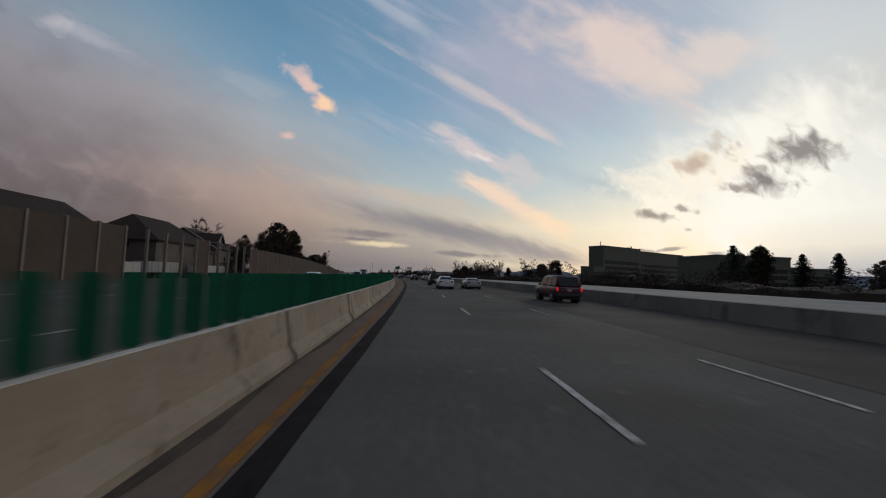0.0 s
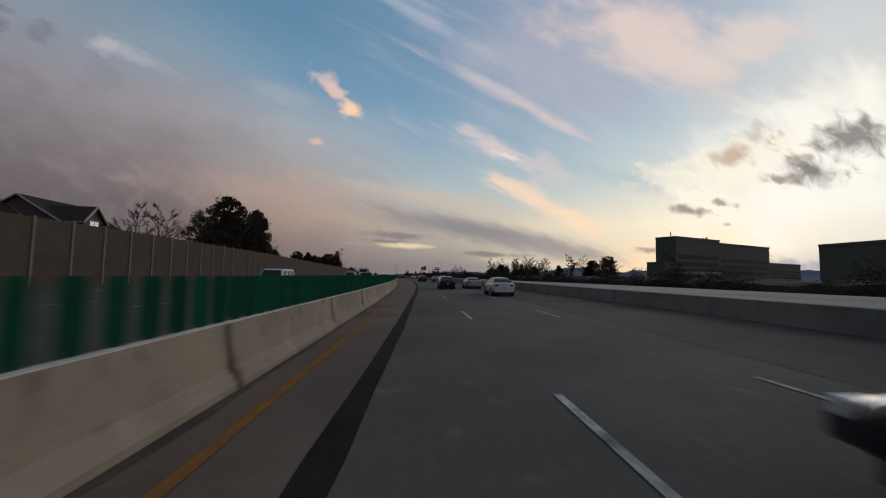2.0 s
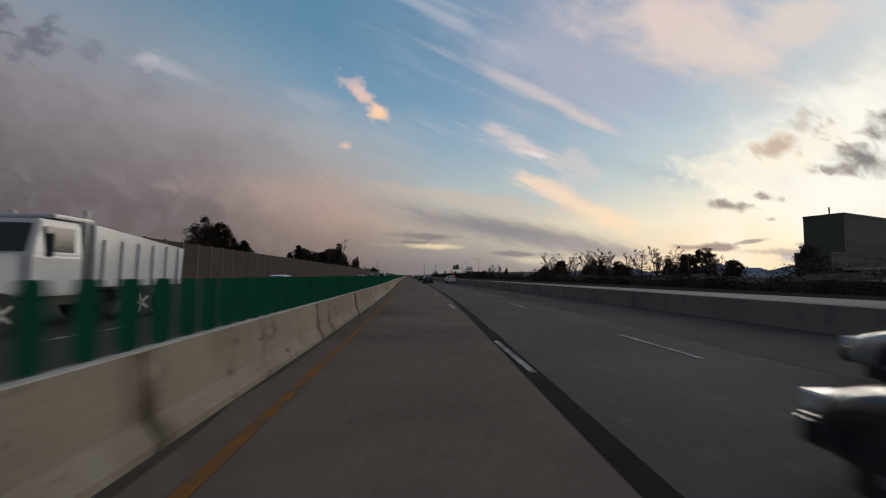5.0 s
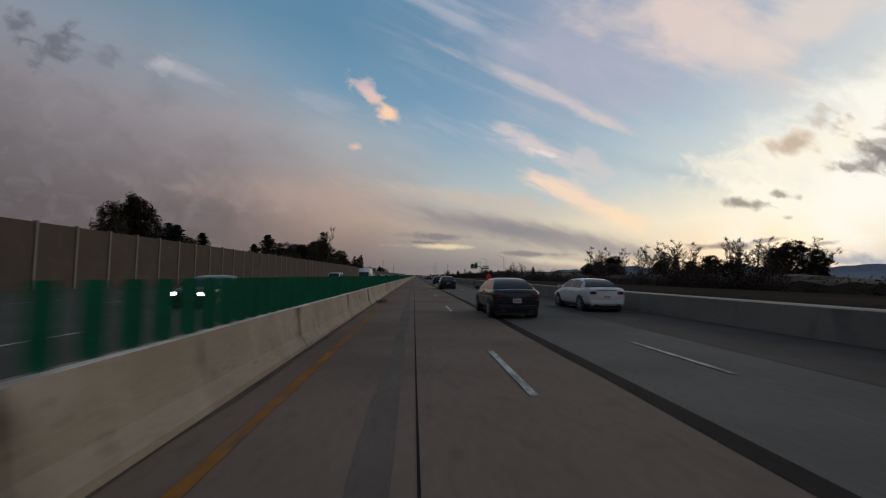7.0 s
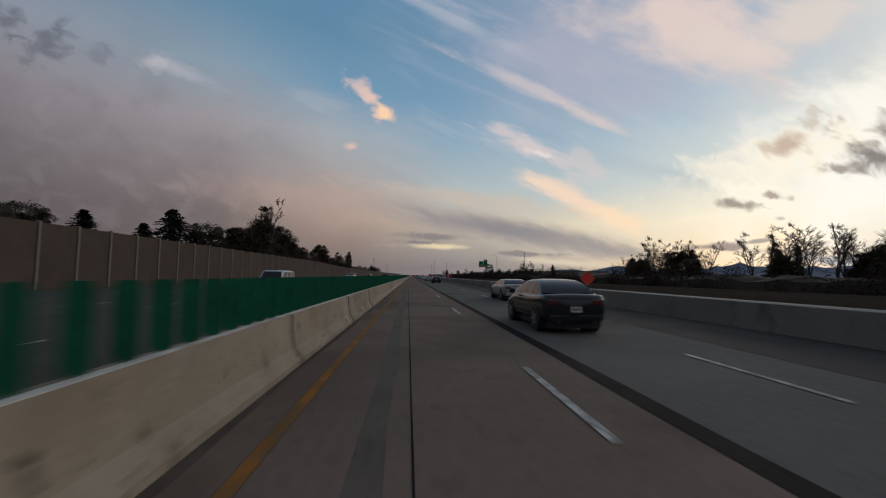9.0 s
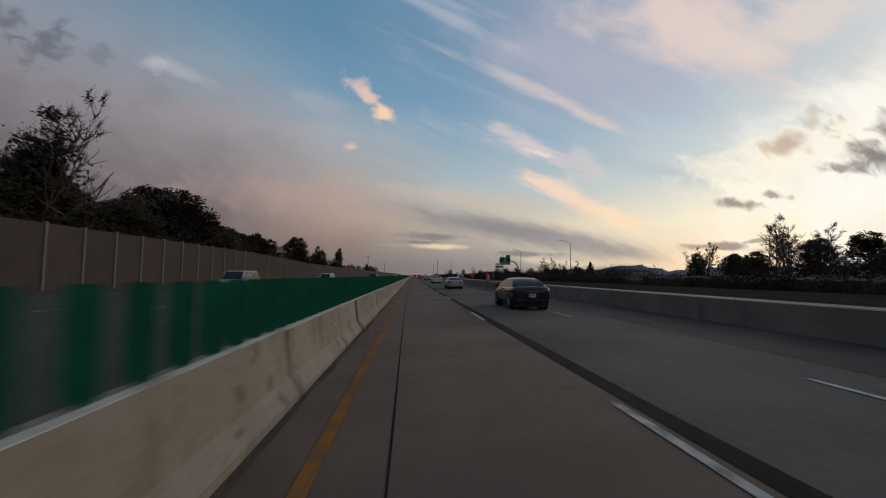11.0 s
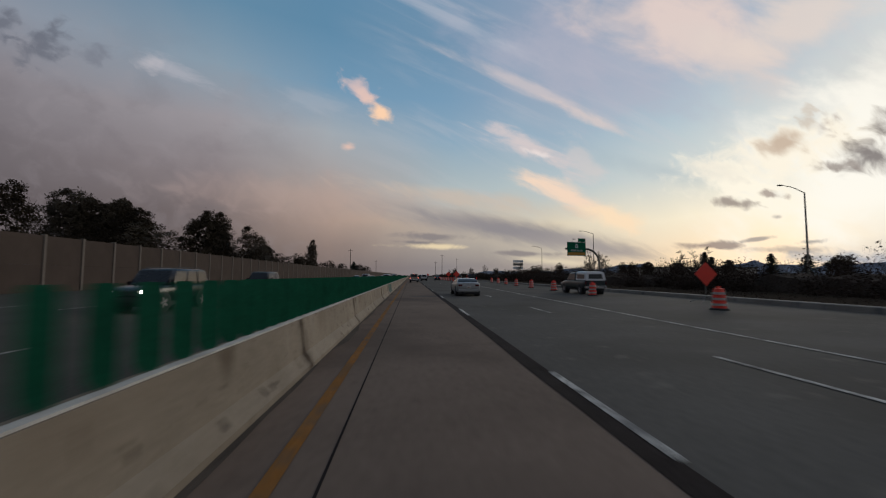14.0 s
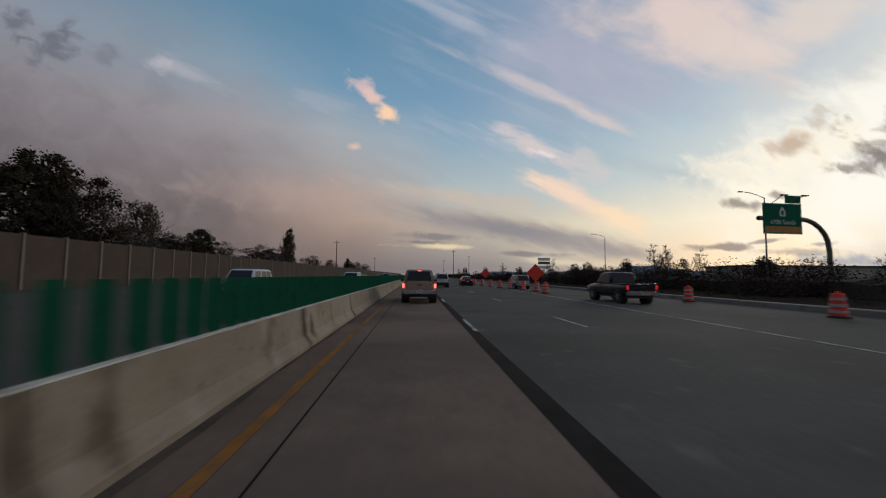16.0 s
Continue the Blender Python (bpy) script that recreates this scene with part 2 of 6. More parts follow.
# ---- materials ----
def mat(name, color, rough=0.8, metal=0.0, vary=0.25, scale=3.0, fine=40.0, bump=0.15, dirt=None, emit=0.0, piece=0.0, spec=0.5, stretch=(1, 1, 1), coat=0.0):
    """A surface with two scales of variation, fine relief and an optional dirt colour in patches."""
    m = bpy.data.materials.new(name)
    m.use_nodes = True
    nt = m.node_tree
    n, k = nt.nodes, nt.links
    b = n["Principled BSDF"]
    b.inputs["Roughness"].default_value, b.inputs["Metallic"].default_value = rough, metal
    b.inputs["Specular IOR Level"].default_value = spec
    b.inputs["Coat Weight"].default_value = coat
    co = n.new("ShaderNodeTexCoord")
    mp = n.new("ShaderNodeMapping")
    mp.inputs["Scale"].default_value = stretch
    k.new(co.outputs["Object"], mp.inputs["Vector"])
    big, small = n.new("ShaderNodeTexNoise"), n.new("ShaderNodeTexNoise")
    big.inputs["Scale"].default_value, big.inputs["Detail"].default_value = scale, 5
    small.inputs["Scale"].default_value, small.inputs["Detail"].default_value = fine, 4
    for x in (big, small):
        k.new(mp.outputs[0], x.inputs["Vector"])
    add = n.new("ShaderNodeMath")
    add.operation = "ADD"
    k.new(big.outputs[0], add.inputs[0])
    k.new(small.outputs[0], add.inputs[1])
    rng = n.new("ShaderNodeMapRange")
    rng.inputs["From Min"].default_value, rng.inputs["From Max"].default_value = 0.6, 1.4
    rng.inputs["To Min"].default_value, rng.inputs["To Max"].default_value = 1 - vary, 1 + vary
    k.new(add.outputs[0], rng.inputs[0])
    val = rng.outputs[0]
    if piece:
        oi = n.new("ShaderNodeObjectInfo")
        pr = n.new("ShaderNodeMapRange")
        pr.inputs["To Min"].default_value, pr.inputs["To Max"].default_value = 1 - piece, 1 + piece
        k.new(oi.outputs["Random"], pr.inputs[0])
        mu = n.new("ShaderNodeMath")
        mu.operation = "MULTIPLY"
        k.new(val, mu.inputs[0])
        k.new(pr.outputs[0], mu.inputs[1])
        val = mu.outputs[0]
    vm = n.new("ShaderNodeVectorMath")
    vm.operation = "SCALE"
    vm.inputs[0].default_value = color
    k.new(val, vm.inputs["Scale"])
    out = vm.outputs[0]
    if dirt:
        dn = n.new("ShaderNodeTexNoise")
        dn.inputs["Scale"].default_value, dn.inputs["Detail"].default_value = scale * 0.6, 8
        k.new(mp.outputs[0], dn.inputs["Vector"])
        dr = n.new("ShaderNodeMapRange")
        dr.inputs["From Min"].default_value, dr.inputs["From Max"].default_value = 0.5, 0.72
        k.new(dn.outputs[0], dr.inputs[0])
        mx = n.new("ShaderNodeMix")
        mx.data_type = "RGBA"
        k.new(dr.outputs[0], mx.inputs[0])
        k.new(out, mx.inputs[6])
        mx.inputs[7].default_value = (*dirt, 1)
        out = mx.outputs[2]
    k.new(out, b.inputs["Base Color"])
    if bump:
        bp = n.new("ShaderNodeBump")
        bp.inputs["Strength"].default_value, bp.inputs["Distance"].default_value = bump, 0.02
        k.new(small.outputs[0], bp.inputs["Height"])
        k.new(bp.outputs[0], b.inputs["Normal"])
    if emit:
        b.inputs["Emission Color"].default_value, b.inputs["Emission Strength"].default_value = (*color, 1), emit
    return m


def blotch(m, color, scale, lo, hi):
    """Adds stains with a shape of their own to a material."""
    n, k = m.node_tree.nodes, m.node_tree.links
    b = n["Principled BSDF"]
    old = b.inputs["Base Color"].links[0].from_socket
    co = n.new("ShaderNodeNewGeometry")
    mp = n.new("ShaderNodeMapping")
    mp.inputs["Scale"].default_value = (1, 1, 0.45)
    k.new(co.outputs["Position"], mp.inputs["Vector"])
    t = n.new("ShaderNodeTexNoise")
    t.inputs["Scale"].default_value, t.inputs["Detail"].default_value, t.inputs["Roughness"].default_value = scale, 5, 0.6
    k.new(mp.outputs[0], t.inputs["Vector"])
    r = n.new("ShaderNodeMapRange")
    r.inputs["From Min"].default_value, r.inputs["From Max"].default_value = lo, hi
    k.new(t.outputs[0], r.inputs[0])
    mx = n.new("ShaderNodeMix")
    mx.data_type = "RGBA"
    k.new(r.outputs[0], mx.inputs[0])
    k.new(old, mx.inputs[6])
    mx.inputs[7].default_value = (*color, 1)
    k.new(mx.outputs[2], b.inputs["Base Color"])
    return m


CONCRETE_OLD = mat("old_concrete_pavement", (0.165, 0.12, 0.092), 0.95, vary=0.22, scale=0.35, fine=9, dirt=(0.112, 0.082, 0.064), bump=0.25, spec=0.06)
CONCRETE_NEW = mat("grey_lane_pavement", (0.116, 0.105, 0.092), 0.95, vary=0.26, scale=0.3, fine=8, dirt=(0.088, 0.077, 0.064), bump=0.25, spec=0.06)
ASPHALT = mat("worn_asphalt", (0.075, 0.064, 0.056), 0.95, vary=0.3, scale=0.4, fine=14, bump=0.3, dirt=(0.1, 0.084, 0.07), spec=0.05)
ASPHALT_FAR = mat("opposite_asphalt", (0.072, 0.068, 0.054), 0.95, vary=0.25, scale=0.4, fine=12, bump=0.3, spec=0.05)
TAR = mat("black_joint_tar", (0.022, 0.017, 0.016), 0.95, vary=0.5, scale=1.5, fine=12, bump=0.4, spec=0.05)
BARRIER = mat("barrier_concrete", (0.27, 0.225, 0.172), 0.95, vary=0.25, scale=0.9, fine=20, dirt=(0.2, 0.16, 0.118), piece=0.12, bump=0.3, spec=0.1)
blotch(BARRIER, (0.1, 0.075, 0.052), 1.1, 0.6, 0.7)
blotch(BARRIER, (0.06, 0.043, 0.03), 9.0, 0.66, 0.7)
blotch(BARRIER, (0.11, 0.08, 0.056), 4.2, 0.63, 0.7)
blotch(BARRIER, (0.34, 0.3, 0.25), 0.8, 0.58, 0.75)


def end_stain(m, color, middle, near, end):
    """Dark run-off streaks at both ends of each precast piece, broken by noise."""
    n, k = m.node_tree.nodes, m.node_tree.links
    b = n["Principled BSDF"]
    old = b.inputs["Base Color"].links[0].from_socket
    co, sep = n.new("ShaderNodeTexCoord"), n.new("ShaderNodeSeparateXYZ")
    k.new(co.outputs["Object"], sep.inputs[0])
    d, dd = n.new("ShaderNodeMath"), n.new("ShaderNodeMath")
    d.operation, d.inputs[1].default_value = "SUBTRACT", middle
    dd.operation = "ABSOLUTE"
    k.new(sep.outputs[1], d.inputs[0])
    k.new(d.outputs[0], dd.inputs[0])
    t = n.new("ShaderNodeTexNoise")
    geo = n.new("ShaderNodeNewGeometry")
    k.new(geo.outputs["Position"], t.inputs["Vector"])
    t.inputs["Scale"].default_value, t.inputs["Detail"].default_value = 2.2, 6
    s = n.new("ShaderNodeMath")
    s.operation, s.inputs[1].default_value = "MULTIPLY_ADD", 0.9
    k.new(t.outputs[0], s.inputs[0])
    k.new(dd.outputs[0], s.inputs[2])
    q = n.new("ShaderNodeMapRange")
    q.inputs["From Min"].default_value, q.inputs["From Max"].default_value = near + 0.45, end + 0.5
    k.new(s.outputs[0], q.inputs[0])
    mx = n.new("ShaderNodeMix")
    mx.data_type = "RGBA"
    k.new(q.outputs[0], mx.inputs[0])
    k.new(old, mx.inputs[6])
    mx.inputs[7].default_value = (*color, 1)
    k.new(mx.outputs[2], b.inputs["Base Color"])


end_stain(BARRIER, (0.085, 0.062, 0.045), 3.025, 2.85, 3.1)
WHEELS = (0.08, 0.07, 0.059)
blotch(CONCRETE_OLD, (0.098, 0.072, 0.056), 0.25, 0.54, 0.75)
blotch(CONCRETE_OLD, (0.125, 0.092, 0.072), 2.2, 0.58, 0.72)
def tint_along(m, stops):
    """Multiplies the base colour by a grey factor that changes slowly along the road."""
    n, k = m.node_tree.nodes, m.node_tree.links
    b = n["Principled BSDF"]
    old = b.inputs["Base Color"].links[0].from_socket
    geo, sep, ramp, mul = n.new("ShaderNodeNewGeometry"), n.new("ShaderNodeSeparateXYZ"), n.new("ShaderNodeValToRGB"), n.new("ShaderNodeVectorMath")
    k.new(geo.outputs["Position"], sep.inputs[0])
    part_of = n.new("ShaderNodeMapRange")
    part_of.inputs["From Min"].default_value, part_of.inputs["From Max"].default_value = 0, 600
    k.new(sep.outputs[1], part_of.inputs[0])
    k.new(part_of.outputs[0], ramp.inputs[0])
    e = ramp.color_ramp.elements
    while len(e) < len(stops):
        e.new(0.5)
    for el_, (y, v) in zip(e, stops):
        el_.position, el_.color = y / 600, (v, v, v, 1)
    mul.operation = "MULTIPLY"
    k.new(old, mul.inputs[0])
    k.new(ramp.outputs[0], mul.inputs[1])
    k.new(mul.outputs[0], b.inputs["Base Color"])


# full colour from 210 to 310 m, darker before and after
tint_along(CONCRETE_NEW, ((0, 0.88), (150, 0.86), (210, 1.0), (310, 1.0), (400, 0.88), (470, 0.78), (600, 0.78)))
blotch(CONCRETE_NEW, WHEELS, 0.2, 0.53, 0.75)
blotch(CONCRETE_NEW, (0.14, 0.124, 0.104), 1.6, 0.6, 0.72)
WALL_FACE = mat("retaining_wall_concrete", (0.2, 0.178, 0.152), 0.95, vary=0.22, scale=0.5, fine=12, dirt=(0.135, 0.12, 0.105), spec=0.08)
blotch(WALL_FACE, (0.11, 0.105, 0.1), 1.2, 0.56, 0.7)
PALE = mat("fresh_pale_concrete", (0.26, 0.245, 0.22), 0.95, vary=0.2, scale=0.3, fine=10, dirt=(0.19, 0.178, 0.16), spec=0.08)
GREEN = mat("dark_green_plastic", (0.006, 0.108, 0.05), 0.65, vary=0.3, scale=3, fine=30, bump=0.05, piece=0.2, spec=0.3)
PANEL = mat("brown_precast_panel", (0.078, 0.059, 0.049), 0.95, vary=0.16, scale=0.7, fine=25, piece=0.06, bump=0.4, spec=0.1)
POST = mat("pale_concrete_post", (0.165, 0.14, 0.12), 0.9, vary=0.15, scale=1.5, fine=20, spec=0.1)
YELLOW = mat("worn_yellow_paint", (0.26, 0.108, 0.024), 0.9, vary=0.4, scale=1.2, fine=18, dirt=(0.15, 0.088, 0.045), bump=0.2, spec=0.1)
blotch(YELLOW, (0.14, 0.09, 0.055), 3.5, 0.48, 0.64)
WHITE = mat("worn_white_paint", (0.5, 0.47, 0.42), 0.9, vary=0.3, scale=1.5, fine=18, dirt=(0.15, 0.145, 0.14), bump=0.2, spec=0.1)
blotch(WHITE, (0.17, 0.16, 0.145), 6.5, 0.46, 0.62)
blotch(WHITE, (0.12, 0.112, 0.106), 1.2, 0.5, 0.66)
EARTH = mat("dry_grass_and_earth", (0.045, 0.034, 0.025), 1.0, vary=0.45, scale=0.06, fine=2.5, dirt=(0.032, 0.027, 0.019), bump=0.6, spec=0.0)


# ---- building helpers ----
def mesh_object(name, bm, material, parent=None, label=""):
    me = bpy.data.meshes.new(name)
    bm.normal_update()
    bm.to_mesh(me)
    bm.free()
    if material:
        me.materials.append(material)
    ob = new(name, me)
    ob.parent = parent
    if label:
        ob["label"] = label
    return ob


part = mesh_object


def holder(name, m=None, label="", category="", group="", kind=""):
    ob = new(name)
    if m:
        ob.matrix_world = m
    return tagged(ob, label, category, group, kind)


def shade(ob, smooth=True):
    for f in ob.data.polygons:
        f.use_smooth = smooth
    return ob


def box(bm, x0, y0, z0, x1, y1, z1):
    v = [bm.verts.new((x, y, z)) for z in (z0, z1) for y in (y0, y1) for x in (x0, x1)]
    for f in ((0, 2, 3, 1), (4, 5, 7, 6), (0, 1, 5, 4), (2, 6, 7, 3), (0, 4, 6, 2), (1, 3, 7, 5)):
        bm.faces.new([v[i] for i in f])
    return bm


def sweep(profile, s0, s1, step=6.0, closed=False, shift=None):
    """A strip along the road: profile is points (l, z) that may be functions of s."""
    bm = bmesh.new()
    count = max(1, round((s1 - s0) / step))
    rows = []
    for i in range(count + 1):
        s = s0 + (s1 - s0) * i / count
        rows.append([bm.verts.new(at(s, l(s) if callable(l) else l, z(s) if callable(z) else z)) for l, z in profile])
    n = len(profile)
    for a, b in zip(rows, rows[1:]):
        for j in range(n if closed else n - 1):
            bm.faces.new((a[j], a[(j + 1) % n], b[(j + 1) % n], b[j]))
    if closed:
        bm.faces.new(rows[0][::-1])
        bm.faces.new(rows[-1])
    bmesh.ops.recalc_face_normals(bm, faces=bm.faces)
    return bm


def flat(name, l0, l1, s0, s1, z, material, label="", parent=None, step=6.0):
    """A thin layer lying on the road, thick enough to have an edge."""
    bm = sweep([(l0, z), (l1, z)], s0, s1, step)
    for f in bm.faces:
        if f.normal.z < 0:
            f.normal_flip()
    ob = mesh_object(name, bm, material, parent)
    return ob


def knots(*pairs):
    xs, ys = [a for a, _ in pairs], [b for _, b in pairs]
    return lambda s: float(np.interp(s, xs, ys))


# ---- ground and road ----
START, END = -60.0, 1400.0
bm = bmesh.new()
vs = [[bm.verts.new((x, y, -0.35)) for x in np.linspace(-4500, 4500, 31)] for y in np.linspace(-4000, 4800, 31)]
for a, b in zip(vs, vs[1:]):
    for i in range(30):
        bm.faces.new((a[i], a[i + 1], b[i + 1], b[i]))
tagged(mesh_object("ground", bm, EARTH), "dry brown grass and bare earth beside the freeway", "ground", kind="structure")

# the joint between the old brown pavement and the grey lanes wanders across the lanes
SEAM = knots((-60, 0.75), (0, 0.82), (35, 1.15), (62, 1.55), (85, 1.9), (109, 2.55), (140, 3.4), (180, 4.6), (222, 5.3), (240, 5.25), (262, 4.95), (290, 4.75), (375, 3.9), (392, 3.8), (440, 3.75), (505, 3.8), (1400, 3.8))
EDGE = knots((-60, 15.6), (120, 15.2), (190, 13.2), (240, 12.3), (375, 11.9), (439, 12.0), (446, 21.4), (1400, 21.4))
road_old = flat("road_1", -0.3, lambda s: SEAM(s), START, END, 0.0, CONCRETE_OLD)
tagged(road_old, "brown-tinged worn concrete pavement of the carpool lane", "road", kind="structure")
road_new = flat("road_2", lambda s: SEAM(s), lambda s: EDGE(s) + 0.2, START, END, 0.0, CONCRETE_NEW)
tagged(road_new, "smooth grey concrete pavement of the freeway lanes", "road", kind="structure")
seam = flat("joint", lambda s: SEAM(s) - 0.15 - 0.05 * noise.noise(Vector((s * 0.6, 0, 1))), lambda s: SEAM(s) + 0.15 + 0.05 * noise.noise(Vector((s * 0.6, 0, 5))), START, END, 0.006, TAR, step=2.0)
tagged(seam, "ragged black tar joint between two pavements", "joint", kind="structure")
flat_strip = flat("road_3", lambda s: min(9.0, EDGE(s) - 3.2), lambda s: EDGE(s), START, 440, 0.005, ASPHALT)
tagged(flat_strip, "dark patched asphalt lane beside the wall", "road", kind="structure")
far_road = flat("road_4", -29.5, -0.3, START, END, 0.0, ASPHALT_FAR)
tagged(far_road, "grey asphalt lanes of the opposite carriageway", "road", kind="structure")

# ---- lane markings ----
yellow = flat("edge_line", 0.52, 0.66, START, END, 0.009, YELLOW)
tagged(yellow, "worn orange-yellow edge line beside the median barrier", "road marking", kind="structure")


LANE = knots((-60, 4.15), (140, 4.15), (225, 3.75), (300, 3.75), (380, 3.85), (1400, 3.85))


def dashes(name, l, s0, s1, first, label, pitch=12.19, length=3.05, width=0.12):
    h = holder(name, kind="structure", label=label, category="road marking")
    s = first
    while s < s1:
        if s > s0:
            bm = sweep([(l + LANE(s) - 4.15, 0.011), (l + width + LANE(s) - 4.15, 0.011)], s - length, s, 1.6)
            for f in bm.faces:
                if f.normal.z < 0:
                    f.normal_flip()
            part("dash", bm, WHITE, h)
        s += pitch


PHASE = -5.31 - 12.19 * 4
dashes("lane_line", 4.15, START, 700, PHASE, "worn white dashes between the lanes")
dashes("lane_line", 7.75, START, 700, PHASE + 1.0, "worn white dashes between the lanes")
for off in (-6.0, -9.6, -13.2, -16.8, -20.4):
    dashes("lane_line", off, START, 500, PHASE + 3.0, "white dashes on the opposite carriageway")

# ---- wear on the pavement ----
CRACK = knots((-60, 2.4), (200, 2.4), (240, 2.2), (280, 1.95), (359, 1.07), (390, 0.95), (505, 1.0), (900, 1.0))
crack = flat("joint", lambda s: CRACK(s) - 0.012, lambda s: CRACK(s) + 0.012 + 0.012 * noise.noise(Vector((s * 0.9, 3, 0))), 196, 700, 0.004, TAR, step=2.0)
tagged(crack, "thin dark joint along the carpool lane", "joint", kind="structure")
BAND = mat("oily_wheel_path", (0.112, 0.088, 0.071), 0.9, vary=0.3, scale=0.8, fine=10, bump=0.15, spec=0.12)
band = flat("road_stain", lambda s: CRACK(s) - 0.5 + 0.08 * noise.noise(Vector((s * 0.2, 1, 0))), lambda s: CRACK(s) - 0.22 + 0.1 * noise.noise(Vector((s * 0.3, 5, 0))), 205, 330, 0.003, BAND, step=1.5)
tagged(band, "dark oily band along the wheel path", "stain", kind="structure")
GRIT = mat("dark_shoulder_grit", (0.085, 0.068, 0.054), 1.0, vary=0.5, scale=1.2, fine=20, bump=0.5, spec=0.1)
grit = flat("shoulder_dirt", -0.05, lambda s: 0.1 + 0.12 * noise.noise(Vector((s * 0.35, 0, 9))) + 0.1 * noise.noise(Vector((s * 1.3, 0, 2))), START, 700, 0.004, GRIT, step=1.0)
tagged(grit, "dark grit gathered along the foot of the barrier", "dirt", kind="structure")
OIL = mat("dark_oil_stain", (0.095, 0.075, 0.062), 0.95, vary=0.3, scale=1.0, fine=14, bump=0.1, spec=0.2)
rng = random.Random(15)
for s, l in ((235, 3.0), (268, 2.9), (301, 3.0), (335, 2.9), (368, 2.9), (401, 2.4), (435, 2.4), (469, 2.7), (502, 2.6), (535, 2.6)):
    bm = bmesh.new()
    ring = []
    for i in range(22):
        a = i * 2 * math.pi / 22
        q = 1 + 0.35 * noise.noise(Vector((math.cos(a) * 1.4 + s, math.sin(a) * 1.4, 0)))
        ring.append(bm.verts.new(at(s + 0.55 * q * math.sin(a), l + 1.15 * q * math.cos(a), 0.0035)))
    bm.faces.new(ring)
    tagged(part("road_stain", bm, OIL), "dark stain across the carpool lane", "stain", kind="structure")

# ---- median barrier with its glare screen ----
TALL = knots((-60, 0.85), (345, 0.85), (385, 0.815), (1400, 0.815))
PROFILE = [(0, 0), (0, 0.08), (-0.13, 0.26), (-0.2, 0.81), (-0.4, 0.81), (-0.47, 0.26), (-0.6, 0.08), (-0.6, 0)]


def barrier_mesh(length):
    bm = bmesh.new()
    rows = []
    for y, k in ((0.0, 0.985), (0.02, 1.0), (length - 0.02, 1.0), (length, 0.985)):
        rows.append([bm.verts.new(((x + 0.3) * k - 0.3, y, z * k)) for x, z in PROFILE])
    for a, b in zip(rows, rows[1:]):
        for j in range(len(PROFILE) - 1):
            bm.faces.new((a[j], b[j], b[j + 1], a[j + 1]))
    bm.faces.new(rows[0])
    bm.faces.new(rows[-1][::-1])
    bmesh.ops.recalc_face_normals(bm, faces=bm.faces)
    return bm


barrier = holder("median_barrier", kind="structure", label="stained precast concrete barrier along the median", category="barrier")
first = part("segment", barrier_mesh(6.05), BARRIER, barrier)
seg_mesh = first.data
bpy.data.objects.remove(first)
rng = random.Random(4)
marks, scuff = bmesh.new(), random.Random(21)


def scrape(bm, m, y, z, wide, tall, lean):
    """A ragged dark gouge lying 3 mm proud of a segment's face."""
    ring = []
    for j in range(9):
        a = math.tau * j / 9
        q = scuff.uniform(0.55, 1.1)
        h = min(max(z + 0.5 * tall * q * math.sin(a), 0.1), 0.74)
        x = -(h - 0.08) * 0.13 / 0.18 if h < 0.26 else -0.13 - (h - 0.26) * 0.07 / 0.55
        ring.append(bm.verts.new(m @ Vector((x + 0.005, y + 0.5 * wide * q * math.cos(a) - lean * (h - z), h + 0.002))))
    bm.faces.new(ring)


s = START
while s < 720:
    ob = new("segment", seg_mesh)
    ob.parent = barrier
    a, b = at(s, 0), at(s + 6.1, 0)
    ob.matrix_world = Matrix.Translation(a + Vector((rng.uniform(-0.012, 0.012), 0, rng.uniform(-0.006, 0.006)))) @ Matrix.Rotation(math.atan2(-(b - a).x, (b - a).y), 4, "Z") @ Matrix.Diagonal((1, 1, TALL(s + 3) / 0.81, 1))
    if s < 600:
        for _ in range(scuff.choice((0, 1, 2))):
            y0 = scuff.uniform(0.6, 4.6)
            for n in range(scuff.randint(1, 4)):
                low = scuff.random() < 0.6
                tall = scuff.uniform(0.05, 0.15 if low else 0.22)
                scrape(marks, ob.matrix_world, y0 + n * scuff.uniform(0.15, 0.35), 0.18 if low else scuff.uniform(0.38, 0.6), scuff.uniform(0.05, 0.2), tall, scuff.uniform(0.2, 1.1))
    s += 6.1
SCUFF = mat("dark_scuffed_concrete", (0.09, 0.07, 0.055), 0.95, vary=0.5, scale=4, fine=30, bump=0.2, spec=0.1)
blotch(SCUFF, (0.2, 0.165, 0.125), 9, 0.48, 0.6)
part("scuff_marks", marks, SCUFF, barrier)["kind"] = "stuff"
far_barrier = mesh_object("barrier_run", sweep([(l, z) for l, z in PROFILE], 720, END, 20, closed=True), BARRIER, barrier)
far_barrier["kind"] = "stuff"


# chipped rim along the barrier's top edge, its pale colour standing in for skylight
RIM = mat("chipped_pale_rim", (0.5, 0.47, 0.42), 0.95, vary=0.35, scale=2.5, fine=25, dirt=(0.3, 0.27, 0.23), bump=0.3, spec=0.1)


def chip(s, k):
    return 0.5 * noise.noise(Vector((s * 2.1, k, 0))) + 0.5 * noise.noise(Vector((s * 0.5, k, 4)))


